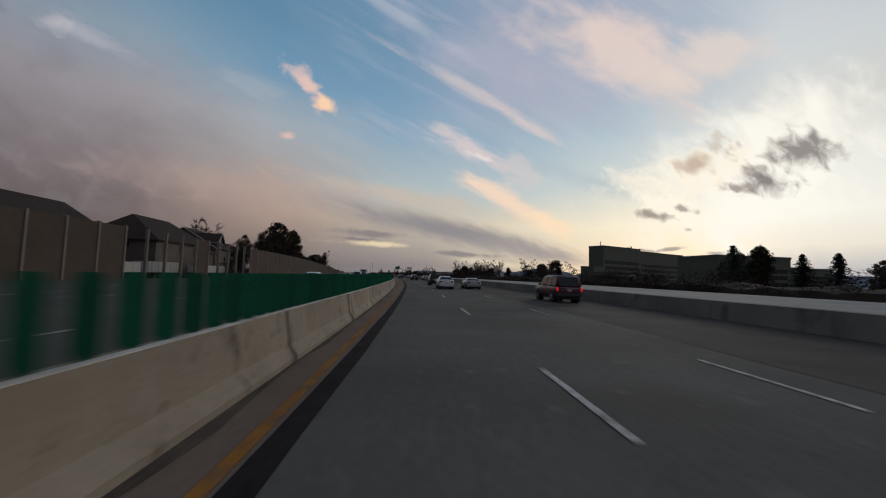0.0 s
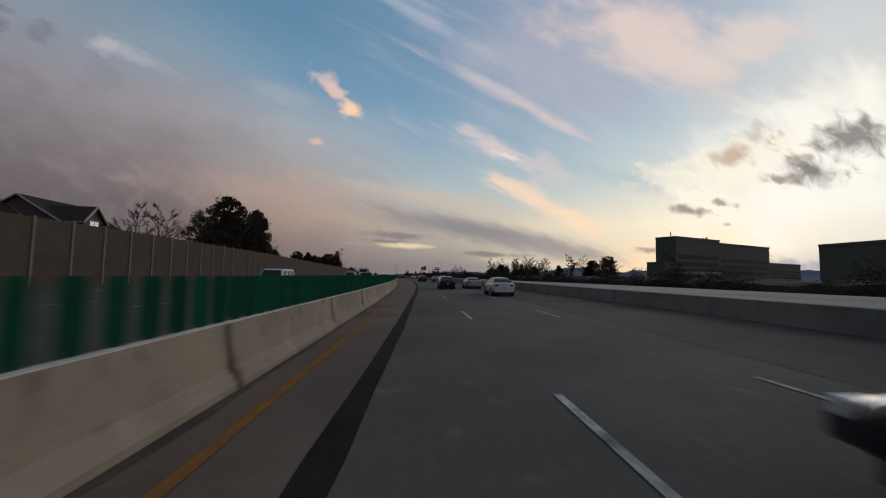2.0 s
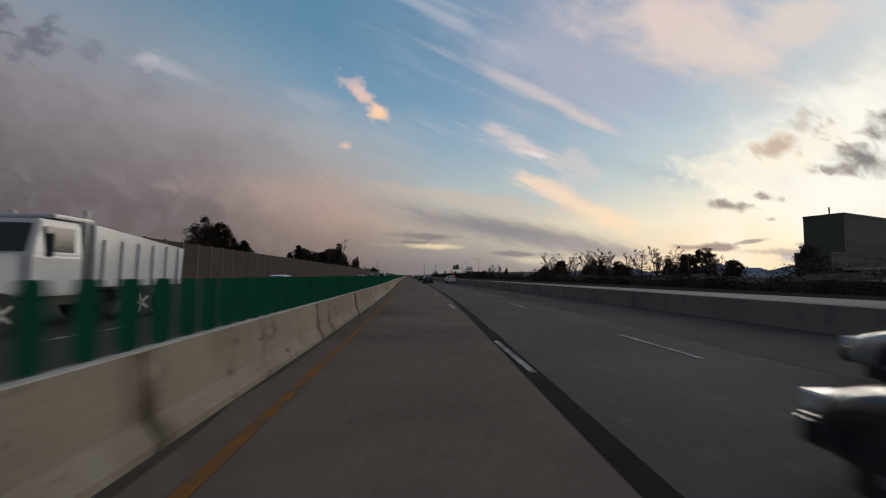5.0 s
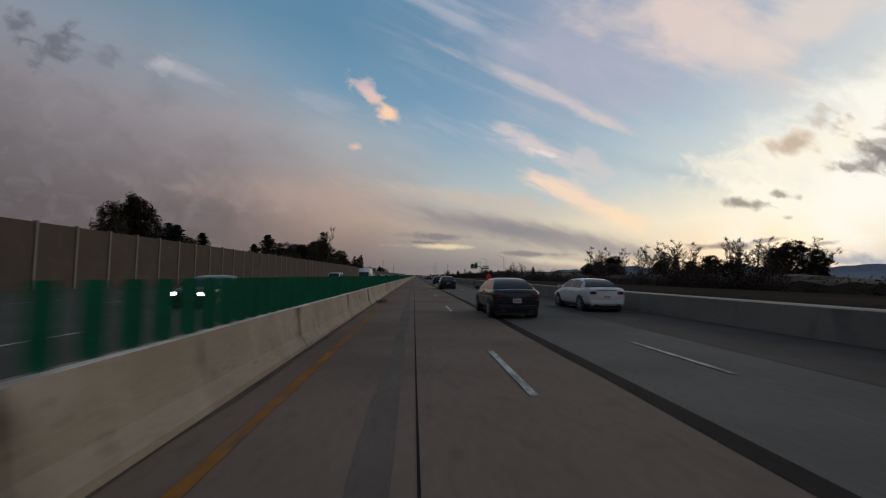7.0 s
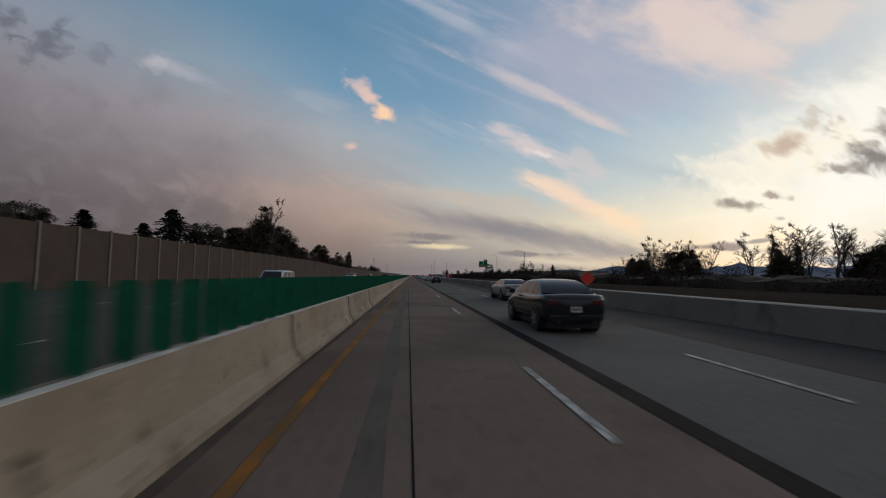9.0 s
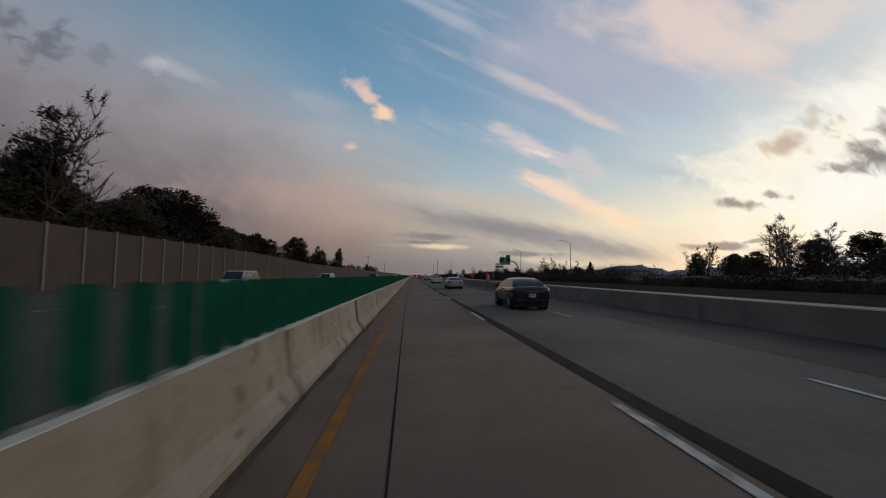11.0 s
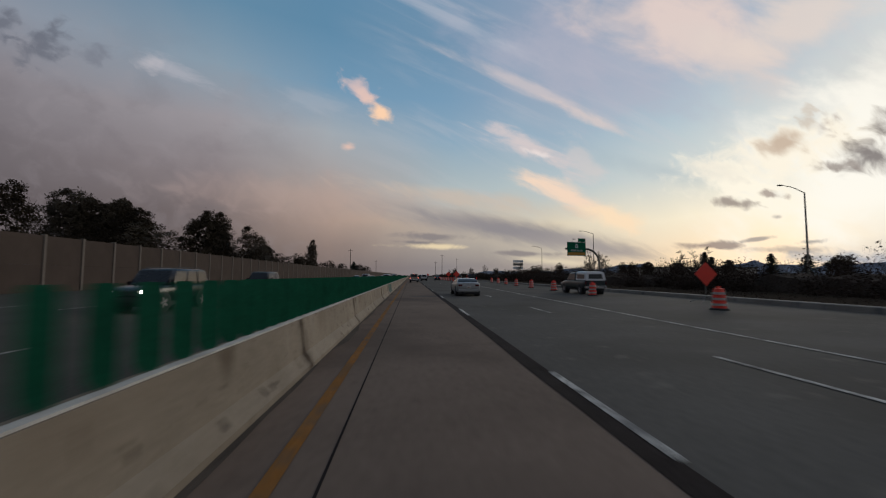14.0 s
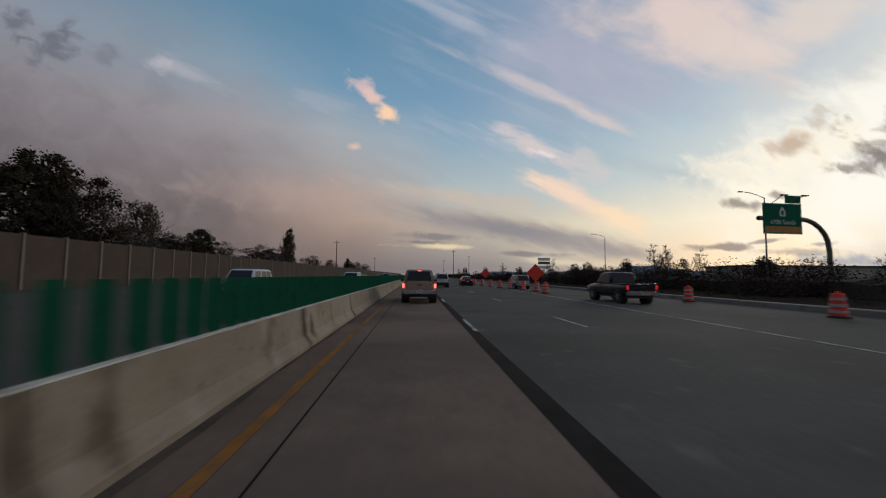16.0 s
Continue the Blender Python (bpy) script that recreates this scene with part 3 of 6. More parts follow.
bm = sweep([(lambda s: -0.214 + 0.012 * chip(s, 1), lambda s: TALL(s) - 0.01), (lambda s: -0.216 + 0.012 * chip(s, 1), lambda s: TALL(s) + 0.012), (lambda s: -0.3 + 0.03 * chip(s, 2), lambda s: TALL(s) + 0.014), (lambda s: -0.33 + 0.04 * chip(s, 3), lambda s: TALL(s) - 0.01)], START, 560, 0.3, closed=True)
part("rim", bm, RIM, barrier)


def blade(bm, m, h=0.68, w=0.2):
    """An upright paddle with a rounded top and a shallow curve across."""
    rows = []
    for z, k in ((0, 0.5), (0.05, 0.92), (0.12, 1), (h - 0.06, 1), (h - 0.015, 0.9), (h, 0.7)):
        ring = []
        for x, y in ((-0.5, 0.0), (0, 0.035), (0.5, 0.0), (0, 0.012)):
            ring.append(bm.verts.new(m @ Vector((x * w * k, y, z))))
        rows.append(ring)
    for a, b in zip(rows, rows[1:]):
        for j in range(4):
            bm.faces.new((a[j], a[(j + 1) % 4], b[(j + 1) % 4], b[j]))
    bm.faces.new(rows[0][::-1])
    bm.faces.new(rows[-1])
    return bm


screen = holder("glare_screen", kind="structure", label="dark green plastic glare screen of upright paddles on the barrier", category="glare screen")
b0 = part("paddle", blade(bmesh.new(), Matrix()), GREEN, screen)
blade_mesh = b0.data
bpy.data.objects.remove(b0)
rest = bmesh.new()
for i in range(1650):
    s = START + 8 + i * 0.455
    m = stand(s, -0.345, TALL(s), 4 + rng.uniform(-4, 4)) @ Matrix.Diagonal((1, 1, (1.492 - TALL(s)) / 0.68, 1))
    if 0 <= s < 136:
        ob = new("paddle", blade_mesh)
        ob.parent, ob.matrix_world = screen, m
    else:
        blade(rest, m)
part("paddle_rows", rest, GREEN, screen)["kind"] = "stuff"

# a patch of teal paint, a white plank and a heap of dirt along the barrier
TEAL = mat("teal_paint", (0.05, 0.11, 0.1), 0.9, vary=0.5, scale=2.5, fine=20, dirt=(0.1, 0.13, 0.11), bump=0.1, spec=0.1)
blotch(TEAL, (0.2, 0.17, 0.13), 1.8, 0.5, 0.62)
bm = sweep([(-0.02, 0.13), (-0.119, 0.265), (-0.183, 0.79), (-0.22, 0.79), (-0.17, 0.265), (-0.07, 0.13)], 472.6, 477.2, 0.4, closed=True)
tagged(mesh_object("paint_patch", bm, TEAL), "patch of faded teal paint on the barrier face", "paint", kind="structure")
tagged(mesh_object("plank", box(bmesh.new(), -0.05, -0.7, 0.0, 0.05, 0.7, 0.05), WHITE), "pale broken plank lying on the shoulder", "debris").matrix_world = stand(149, 0.3, 0.005, 6)
rnd = random.Random(3)
bm = bmesh.new()
for _ in range(46):
    x, y, q = rnd.gauss(0, 0.13), rnd.gauss(0, 0.5), rnd.uniform(0.03, 0.11)
    clod = bmesh.ops.create_icosphere(bm, subdivisions=1, radius=q)["verts"]
    for v in clod:
        v.co = Vector((x, y, 0.2 * q)) + Vector((v.co.x * 1.2, v.co.y * 1.5, v.co.z * 0.75)) * (1 + 0.7 * noise.noise(v.co * 17 + Vector((x * 9, y * 9, 0))))
tagged(mesh_object("dirt_heap", bm, GRIT), "scattered heap of brown dirt clods on the shoulder", "dirt heap", kind="stuff").matrix_world = stand(241.5, 0.33, 0.005)

# ---- noise wall beyond the opposite carriageway ----
WALL_L = -31.0
WALL_TOP = knots((-60, 6.0), (425, 5.9), (470, 5.0), (540, 4.65), (900, 4.4))
noise_wall = holder("wall_west", kind="structure", label="tall brown precast noise wall with pale posts", category="noise wall")
BAY = 4.2
bays = []
s = START
while s < 690:
    bays.append(s)
    s += BAY
# bays still without panels where the wall is being built
OPEN_BAYS = [i for i, s in enumerate(bays) if 46 < s < 62 or 69 < s < 88]
for i, s in enumerate(bays):
    h = WALL_TOP(s)
    m = stand(s, WALL_L)
    bm = box(bmesh.new(), -0.17, -0.14, -0.3, 0.17, 0.14, h + 0.12)
    bmesh.ops.bevel(bm, geom=bm.edges[:], offset=0.02, segments=1, affect="EDGES")
    part("post", bm, POST, noise_wall).matrix_world = m
    if i in OPEN_BAYS:
        continue
    rows = 2
    for r in range(rows):
        z0, z1 = -0.3 + (h + 0.3) * r / rows, -0.3 + (h + 0.3) * (r + 1) / rows - 0.01
        bm = box(bmesh.new(), -0.07, 0.145, z0, 0.07, BAY - 0.145, z1)
        part("panel", bm, PANEL, noise_wall).matrix_world = m
far_wall = mesh_object("wall_run", sweep([(WALL_L - 0.1, -0.3), (WALL_L - 0.1, 4.6), (WALL_L + 0.1, 4.6), (WALL_L + 0.1, -0.3)], 690, END, 20, closed=True), PANEL, noise_wall)
far_wall["kind"] = "stuff"

# ---- retaining wall and raised new pavement on the near side ----
bm = sweep([(lambda s: EDGE(s), -0.2), (lambda s: EDGE(s) + 0.05, 0.82), (lambda s: EDGE(s) + 0.3, 0.84), (lambda s: EDGE(s) + 0.3, -0.2)], START, 440, 4, closed=True)
tagged(mesh_object("wall_east", bm, WALL_FACE), "grey cast concrete retaining wall beside the lanes", "wall", kind="structure")
BACK = knots((-60, 31), (70, 29), (110, 26.5), (140, 22.6), (180, 17.5), (220, 14.2), (250, 13.4), (400, 13.7), (462, 15.4))
bm = sweep([(lambda s: EDGE(s) + 0.31, 0.8), (lambda s: BACK(s), 0.8), (lambda s: BACK(s) + 0.2, -0.3)], START, 440, 6)
tagged(mesh_object("pavement", bm, PALE), "fresh pale concrete pavement on the raised level", "pavement", kind="structure")

# ---- roadside barrier past the wall's end ----
bm = sweep([(21.4, 0), (21.45, 0.24), (21.5, 0.27), (22.2, 0.27), (22.25, -0.3)], 443, 1300, 8, closed=True)
tagged(mesh_object("wall_kerb", bm, WALL_FACE), "low pale concrete kerb beside the exit lane", "kerb", kind="structure")

bm = sweep([(lambda s: BACK(s) + 0.25, 0.62), (lambda s: BACK(s) + 3, 0.7), (36, 0.35), (42, -0.33)], START, 441, 6)
for f in bm.faces:
    if f.normal.z < 0:
        f.normal_flip()
tagged(mesh_object("verge", bm, EARTH), "bare brown earth verge behind the new pavement", "ground", kind="structure")

# ---- plants ----
LEAF = mat("dark_autumn_leaves", (0.046, 0.035, 0.022), 0.85, vary=0.5, scale=0.6, fine=9, bump=0, spec=0.2)
LEAF_FAR = mat("dark_needles", (0.022, 0.027, 0.018), 0.8, vary=0.4, scale=0.6, fine=9, bump=0, spec=0.2)
BARK = mat("grey_brown_bark", (0.055, 0.042, 0.032), 0.9, vary=0.4, scale=2, fine=25, bump=0.5)
BRUSH = mat("dry_brown_brush", (0.04, 0.028, 0.021), 0.95, vary=0.55, scale=0.25, fine=4, bump=0, spec=0.1)


def tube(bm, a, b, r0, r1, sides=5):
    d = (b - a).normalized()
    u = d.orthogonal().normalized()
    v = d.cross(u)
    r = [[bm.verts.new(p + (u * math.cos(2 * math.pi * i / sides) + v * math.sin(2 * math.pi * i / sides)) * q) for i in range(sides)] for p, q in ((a, r0), (b, r1))]
    for i in range(sides):
        bm.faces.new((r[0][i], r[0][(i + 1) % sides], r[1][(i + 1) % sides], r[1][i]))


def branch(bm, rnd, start, way, length, radius, depth, tips, bend=0.25, split=(2, 3), up=0.15):
    """A limb in three pieces that forks at its end and now and then on the way."""
    p, d = start, way.normalized()
    for i in range(3):
        d = (d + Vector((rnd.uniform(-bend, bend), rnd.uniform(-bend, bend), rnd.uniform(-bend, bend) + up * 0.4))).normalized()
        q = p + d * length / 3
        tube(bm, p, q, radius * (1 - 0.16 * i), radius * (0.84 - 0.16 * i), 5 if depth > 2 else 3)
        if depth > 0 and i > 0 and rnd.random() < 0.65:
            side = (d + Vector((rnd.uniform(-1, 1), rnd.uniform(-1, 1), rnd.uniform(-0.2, 0.6)))).normalized()
            branch(bm, rnd, q, side, length * rnd.uniform(0.5, 0.7), radius * 0.45, depth - 1, tips, bend, split, up)
        p = q
    tips.append(p)
    if depth > 0:
        for _ in range(rnd.randint(*split)):
            side = (d + Vector((rnd.uniform(-0.8, 0.8), rnd.uniform(-0.8, 0.8), rnd.uniform(-0.3, 0.6)))).normalized()
            branch(bm, rnd, p, side, length * rnd.uniform(0.6, 0.8), radius * 0.5, depth - 1, tips, bend, split, up)


def leaf(bm, rnd, p, size):
    u = Vector((rnd.uniform(-1, 1), rnd.uniform(-1, 1), rnd.uniform(-1, 1))).normalized()
    v = u.orthogonal().normalized()
    w = rnd.uniform(0.4, 0.65)
    bm.faces.new([bm.verts.new(p + u * a * size + v * b * size * w) for a, b in ((-1, 0), (0, -1), (1, 0), (0, 1))])


def leafy_tree(seed, wide=3.2, low=0.1, leaves=11000, open_=0.0, tall=10.0, label=""):
    """A forked trunk under many clumps of leaves of unequal size; open_ thins the crown so that limbs and sky show."""
    rnd = random.Random(seed)
    h = holder("tree", label=label, category="tree", group="trees behind the noise wall")
    bm, tips = bmesh.new(), []
    p = Vector((0, 0, -0.4))
    top = Vector((rnd.uniform(-0.3, 0.3), rnd.uniform(-0.3, 0.3), tall * 0.3))
    tube(bm, p, top, 0.3, 0.2, 7)
    for i in range(7):
        a = i * 0.9 + rnd.uniform(-0.3, 0.3)
        lean = wide / tall * 1.9
        branch(bm, rnd, top - Vector((0, 0, tall * 0.02 * i)), Vector((math.cos(a) * lean, math.sin(a) * lean, rnd.uniform(0.6, 1.5))), tall * 0.26, 0.11, 2, tips)
    shade(part("trunk", bm, BARK, h))
    lobes = [(rnd.uniform(0, 6.28), rnd.uniform(0.25, 0.9), rnd.uniform(0.72, 1.12)) for _ in range(7)]

    def reach_at(a, z):
        k = max(0.0, (z - low) / (1.0 - low))
        r = max(0.0, 1 - k ** 3.0) ** 0.55 * (0.85 + 0.15 * min(1.0, k / 0.2))
        for la, lz, lr in lobes:
            near = math.exp(-((math.cos(a - la) - 1) ** 2) * 3 - ((z - lz) / 0.22) ** 2)
            r *= 1 + (lr - 1) * near * 1.6
        return wide * r

    lumps = []
    for _ in range(120):
        z = low + (1 - low) * rnd.random() ** 0.85
        a = rnd.uniform(0, 6.28)
        q = rnd.uniform(0.3, 0.98) ** 0.6
        d = reach_at(a, z) * q * rnd.uniform(0.8, 1.12)
        lumps.append((Vector((math.cos(a) * d, math.sin(a) * d, z * tall * 0.98)), rnd.uniform(0.045, 0.105) * tall * (1.25 - 0.5 * q)))
    lumps = [x for x in lumps if rnd.random() > open_]
    bm = bmesh.new()
    for i in range(leaves):
        c, r = lumps[i % len(lumps)]
        g = Vector((rnd.gauss(0, 1), rnd.gauss(0, 1), rnd.gauss(0, 1))).normalized()
        stray = rnd.random() < 0.1
        g *= rnd.uniform(1.0, 1.55) if stray else rnd.random() ** 0.4
        leaf(bm, rnd, c + Vector((g.x, g.y, g.z * 0.85)) * r, rnd.uniform(0.05, 0.1) if stray else rnd.uniform(0.08, 0.17))
    for i in range(int(leaves * 0.11 * (1 - open_))):
        z = low + 0.02 + (0.86 - low) * rnd.random()
        a, q = rnd.uniform(0, 6.28), rnd.random() ** 0.5
        d = reach_at(a, z) * q * 0.72
        leaf(bm, rnd, Vector((math.cos(a) * d, math.sin(a) * d, z * tall * 0.94)), rnd.uniform(0.25, 0.42))
    part("crown", bm, LEAF, h)
    return h


def bare_tree(seed, tall=10.0, label="", twigs=1300):
    rnd = random.Random(seed)
    h = holder("bare_tree", label=label, category="tree", group="bare trees")
    bm, tips = bmesh.new(), []
    tube(bm, Vector((0, 0, -0.4)), Vector((0, 0, tall * 0.12)), 0.26, 0.2, 6)
    for i in range(3):
        a = i * 2.1 + rnd.uniform(-0.4, 0.4)
        p, d = Vector((0, 0, tall * 0.11)), Vector((math.cos(a) * 0.24, math.sin(a) * 0.24, 1.0)).normalized()
        reach = tall * (0.86, 0.7, 0.58)[i]
        for k in range(6):
            d = (d + Vector((rnd.uniform(-0.22, 0.22), rnd.uniform(-0.22, 0.22), 0.1))).normalized()
            q = p + d * reach / 6
            tube(bm, p, q, 0.15 * (1 - k * 0.15), 0.15 * (0.85 - k * 0.15), 5)
            for _ in range(2 if k else 1):
                w = rnd.uniform(0, 6.28)
                branch(bm, rnd, q, Vector((math.cos(w), math.sin(w), rnd.uniform(0.3, 1.1))), tall * rnd.uniform(0.12, 0.2) * (1.1 - 0.12 * k), 0.055, 1, tips, 0.3, (2, 2), 0.25)
            p = q
        tips.append(p)
    part("trunk", bm, BARK, h)
    bm = bmesh.new()
    for i in range(twigs):
        p = tips[i % len(tips)]
        d = Vector((p.x, p.y, 0.0))
        d = d.normalized() * 0.28 + Vector((rnd.gauss(0, 0.2), rnd.gauss(0, 0.2), rnd.gauss(0.26, 0.2)))
        p = p - d * rnd.uniform(0.0, 0.9)
        tube(bm, p, p + d * rnd.uniform(0.6, 1.5), 0.019, 0.007, 3)
        if rnd.random() < 0.05:
            leaf(bm, rnd, p + d, rnd.uniform(0.04, 0.08))
    part("twig_mass", bm, BARK, h)["kind"] = "stuff"
    return h


def conifer(seed, tall=10.0, wide=2.4, label=""):
    rnd = random.Random(seed)
    h = holder("conifer", label=label, category="tree", group="conifers")
    bm = bmesh.new()
    tube(bm, Vector((0, 0, -0.4)), Vector((0, 0, tall * 0.97)), 0.2, 0.02, 6)
    part("trunk", bm, BARK, h)
    bm = bmesh.new()
    for i in range(26):
        z = tall * (0.1 + 0.9 * i / 26)
        reach = wide * (1 - z / tall) ** 0.8 + 0.15
        for j in range(14):
            a = rnd.uniform(0, 6.28)
            r = reach * rnd.uniform(0.6, 1.15)
            for q in range(9):
                t = (q + 0.5) / 9
                p = Vector((math.cos(a) * r * t, math.sin(a) * r * t, z - r * 0.35 * t + rnd.uniform(-0.1, 0.1)))
                leaf(bm, rnd, p, rnd.uniform(0.12, 0.24) * (1.3 - 0.5 * t))
    part("crown", bm, LEAF_FAR, h)
    return h


DARK = "dense dark leafy tree with a ragged crown"
POOLS = {
    "L": [leafy_tree(i, wide=w, low=lo, label=lb) for i, w, lo, lb in ((11, 3.7, 0.06, "broad dark leafy tree with an uneven crown"), (12, 3.2, 0.08, "rounded dark leafy tree behind the noise wall"), (13, 4.3, 0.05, "spreading dark autumn tree"))],
    "S": [leafy_tree(i, wide=w, low=0.22, leaves=4200, open_=0.5, label="open autumn tree with thin leaf clusters") for i, w in ((15, 3.4), (16, 3.0))],
    "F": [leafy_tree(i, wide=w, low=0.04, leaves=3600, label=DARK) for i, w in ((17, 4.0), (18, 4.8), (19, 3.4))],
    "P": [leafy_tree(14, wide=1.6, low=0.05, leaves=4000, open_=0.2, label="tall narrow tree with a thinning top")],
    "B": [bare_tree(i, label=lb) for i, lb in ((21, "leafless tree with thin forked branches"), (22, "bare tree with upright twigs"), (23, "nearly leafless tree in the brush"))],
    "C": [conifer(i, wide=w, label="dark conifer with drooping branches") for i, w in ((31, 4.0), (32, 3.2))],
}
used = set()


def plant(kind, s, l, tall, k=0, spread=1.0):
    """Stands one tree of its kind at a place; the first use moves the pattern itself."""
    ob = POOLS[kind][k % len(POOLS[kind])]
    size = (tall + 0.35) / 10.3
    m = Matrix.Translation(at(s, l, -0.35)) @ Matrix.Rotation(k * 2.4 + s, 4, "Z") @ Matrix.Diagonal((size * spread, size * spread, size, 1))
    if ob.name in used:
        ob = copy_thing(ob, Matrix())
    else:
        used.add(ob.name)
    ob.matrix_basis = m


LEFT_NEAR = (("L", 169, -42.5, 20.6, 0.85), ("L", 176, -37.5, 18.6, 0.72), ("L", 183, -36, 8.5, 0.95), ("S", 164, -47, 17, 0.9), ("L", 174, -41, 14, 1.25), ("L", 166, -44, 12, 1.2), ("B", 217, -88, 25), ("B", 225, -85, 26), ("L", 205, -50, 5, 1.2), ("L", 240, -55, 6, 1.2),
             ("L", 345, -83, 25, 0.8), ("S", 330, -80, 22, 0.7), ("C", 362, -84, 20), ("L", 372, -88, 17, 1.0), ("S", 370, -103, 31, 1.0), ("S", 366, -101, 27, 1.0), ("L", 358, -102, 18, 0.9), ("C", 351, -75, 18, 1.3), ("L", 360, -76, 14, 1.2), ("C", 405, -95, 21, 1.2), ("L", 425, -130, 26, 1.1))
LEFT_MID = (("C", 386, -59, 18.5, 1.2), ("C", 380, -62, 14, 1.2), ("L", 392, -54, 15.5, 1.2), ("L", 399, -49, 15, 1.2), ("P", 388, -37.5, 19.5, 1.1), ("B", 389, -38, 21.5, 0.6), ("L", 388, -39, 14.5, 1.0), ("L", 395, -41, 13, 1.1), ("L", 408, -44, 13, 1.2), ("L", 424, -46, 12, 1.3), ("L", 440, -62, 14, 1.2), ("L", 450, -58, 12, 1.3),
            ("L", 418, -48, 15.5, 1.2), ("L", 423, -49, 18.6, 1.15), ("L", 430, -48, 19.5, 1.1), ("L", 437, -49, 17.5, 1.1), ("L", 443, -48, 16.5, 0.8), ("L", 449, -48, 13.5, 0.7), ("B", 458, -45, 10))
LEFT_FAR = (("L", 497, -66, 18.5, 0.85), ("S", 512, -66, 18.5, 0.8), ("L", 569, -102, 28.5, 0.85), ("L", 558, -88, 23, 0.9), ("L", 559, -80, 23.4, 0.85), ("L", 552, -72, 20, 0.9), ("F", 545, -66, 15, 1.3), ("F", 560, -64, 13, 1.3), ("L", 581, -66, 24, 0.85), ("L", 583, -64, 18, 1.1), ("S", 577, -52.5, 18.2, 0.9), ("S", 590, -54, 17, 0.9), ("F", 598, -58, 12, 1.4), ("F", 580, -50, 10, 1.4), ("F", 612, -62, 12, 1.3), ("L", 645, -71, 16.5, 1.0), ("F", 640, -76, 14, 1.1), ("F", 652, -66, 13, 1.1),
            ("F", 690, -68, 15, 1.6), ("F", 702, -66, 14, 1.5), ("S", 734, -69, 27.5, 0.55), ("S", 740, -72, 26, 0.5), ("F", 668, -62, 11, 1.4), ("F", 715, -64, 12, 1.4), ("F", 750, -60, 13, 1.4), ("F", 790, -58, 12, 1.4), ("C", 850, -56, 16), ("F", 870, -58, 14, 1.4), ("F", 930, -60, 15, 1.4), ("F", 1000, -60, 15, 1.5))
RIGHT_NEAR = (("C", 132, 132, 17.8), ("L", 127, 138, 17, 0.8), ("L", 140, 142, 16, 0.9), ("C", 122, 150, 14.5), ("L", 150, 150, 13), ("C", 118, 160, 15), ("L", 112, 170, 12), ("L", 105, 182, 13), ("B", 190, 100, 11), ("S", 262, 118, 12.5, 1.1), ("L", 300, 128, 9, 1.3), ("L", 448, 234, 26), ("B", 400, 200, 22), ("B", 420, 190, 23), ("L", 430, 205, 20),
              ("B", 352, 122, 15.5), ("B", 364, 124, 16.5), ("L", 372, 121, 11), ("B", 384, 121, 17), ("B", 396, 122, 19), ("B", 408, 128, 17), ("L", 330, 122, 10.5), ("L", 392, 112, 9, 1.4), ("L", 350, 112, 8, 1.4), ("L", 366, 108, 8, 1.5))
RIGHT_MID = (("B", 449, 108, 19.5), ("B", 436, 106, 15), ("L", 432, 112, 13.5, 1.0), ("B", 410, 119, 17.5), ("S", 404, 122, 14, 0.6), ("C", 398, 124, 13, 0.6), ("B", 486, 146, 21.5), ("B", 468, 122, 20), ("L", 450, 118, 13.5), ("B", 395, 116, 18), ("B", 380, 108, 15), ("L", 420, 104, 9, 1.5), ("L", 462, 110, 10, 1.4), ("L", 478, 116, 10, 1.4),
             ("B", 440, 189, 25), ("B", 430, 182, 23), ("B", 522, 178, 25), ("B", 516, 186, 24), ("B", 560, 170, 22), ("B", 545, 150, 17), ("B", 540, 152, 18), ("L", 550, 156, 15), ("L", 500, 135, 12))
RIGHT_FAR = (("C", 503, 70, 5.8), ("C", 512, 72, 6.4), ("L", 494, 66, 5.0), ("L", 520, 70, 5.2), ("C", 530, 74, 6.6), ("L", 540, 72, 5.4), ("L", 556, 74, 6.0), ("B", 536, 76, 9), ("B", 700, 130, 18), ("B", 690, 118, 18), ("B", 672, 110, 13), ("F", 600, 90, 7.5), ("B", 580, 100, 11), ("C", 576, 108, 11), ("F", 610, 100, 8), ("B", 640, 104, 12), ("F", 625, 86, 8), ("F", 655, 84, 9), ("F", 690, 84, 9),
             ("F", 720, 90, 9), ("B", 760, 90, 13), ("F", 800, 80, 9), ("B", 860, 80, 13), ("F", 920, 75, 11), ("F", 1000, 64, 12), ("B", 1060, 62, 12))
for group in (LEFT_NEAR, LEFT_MID, LEFT_FAR, RIGHT_NEAR, RIGHT_MID, RIGHT_FAR):
    for i, (kind, s, l, tall, *spread) in enumerate(group):
        plant(kind, s, l, tall, i, (spread[0] if spread else 1.0) * {"L": 1.2, "F": 1.2, "C": 1.5}.get(kind, 1.0))


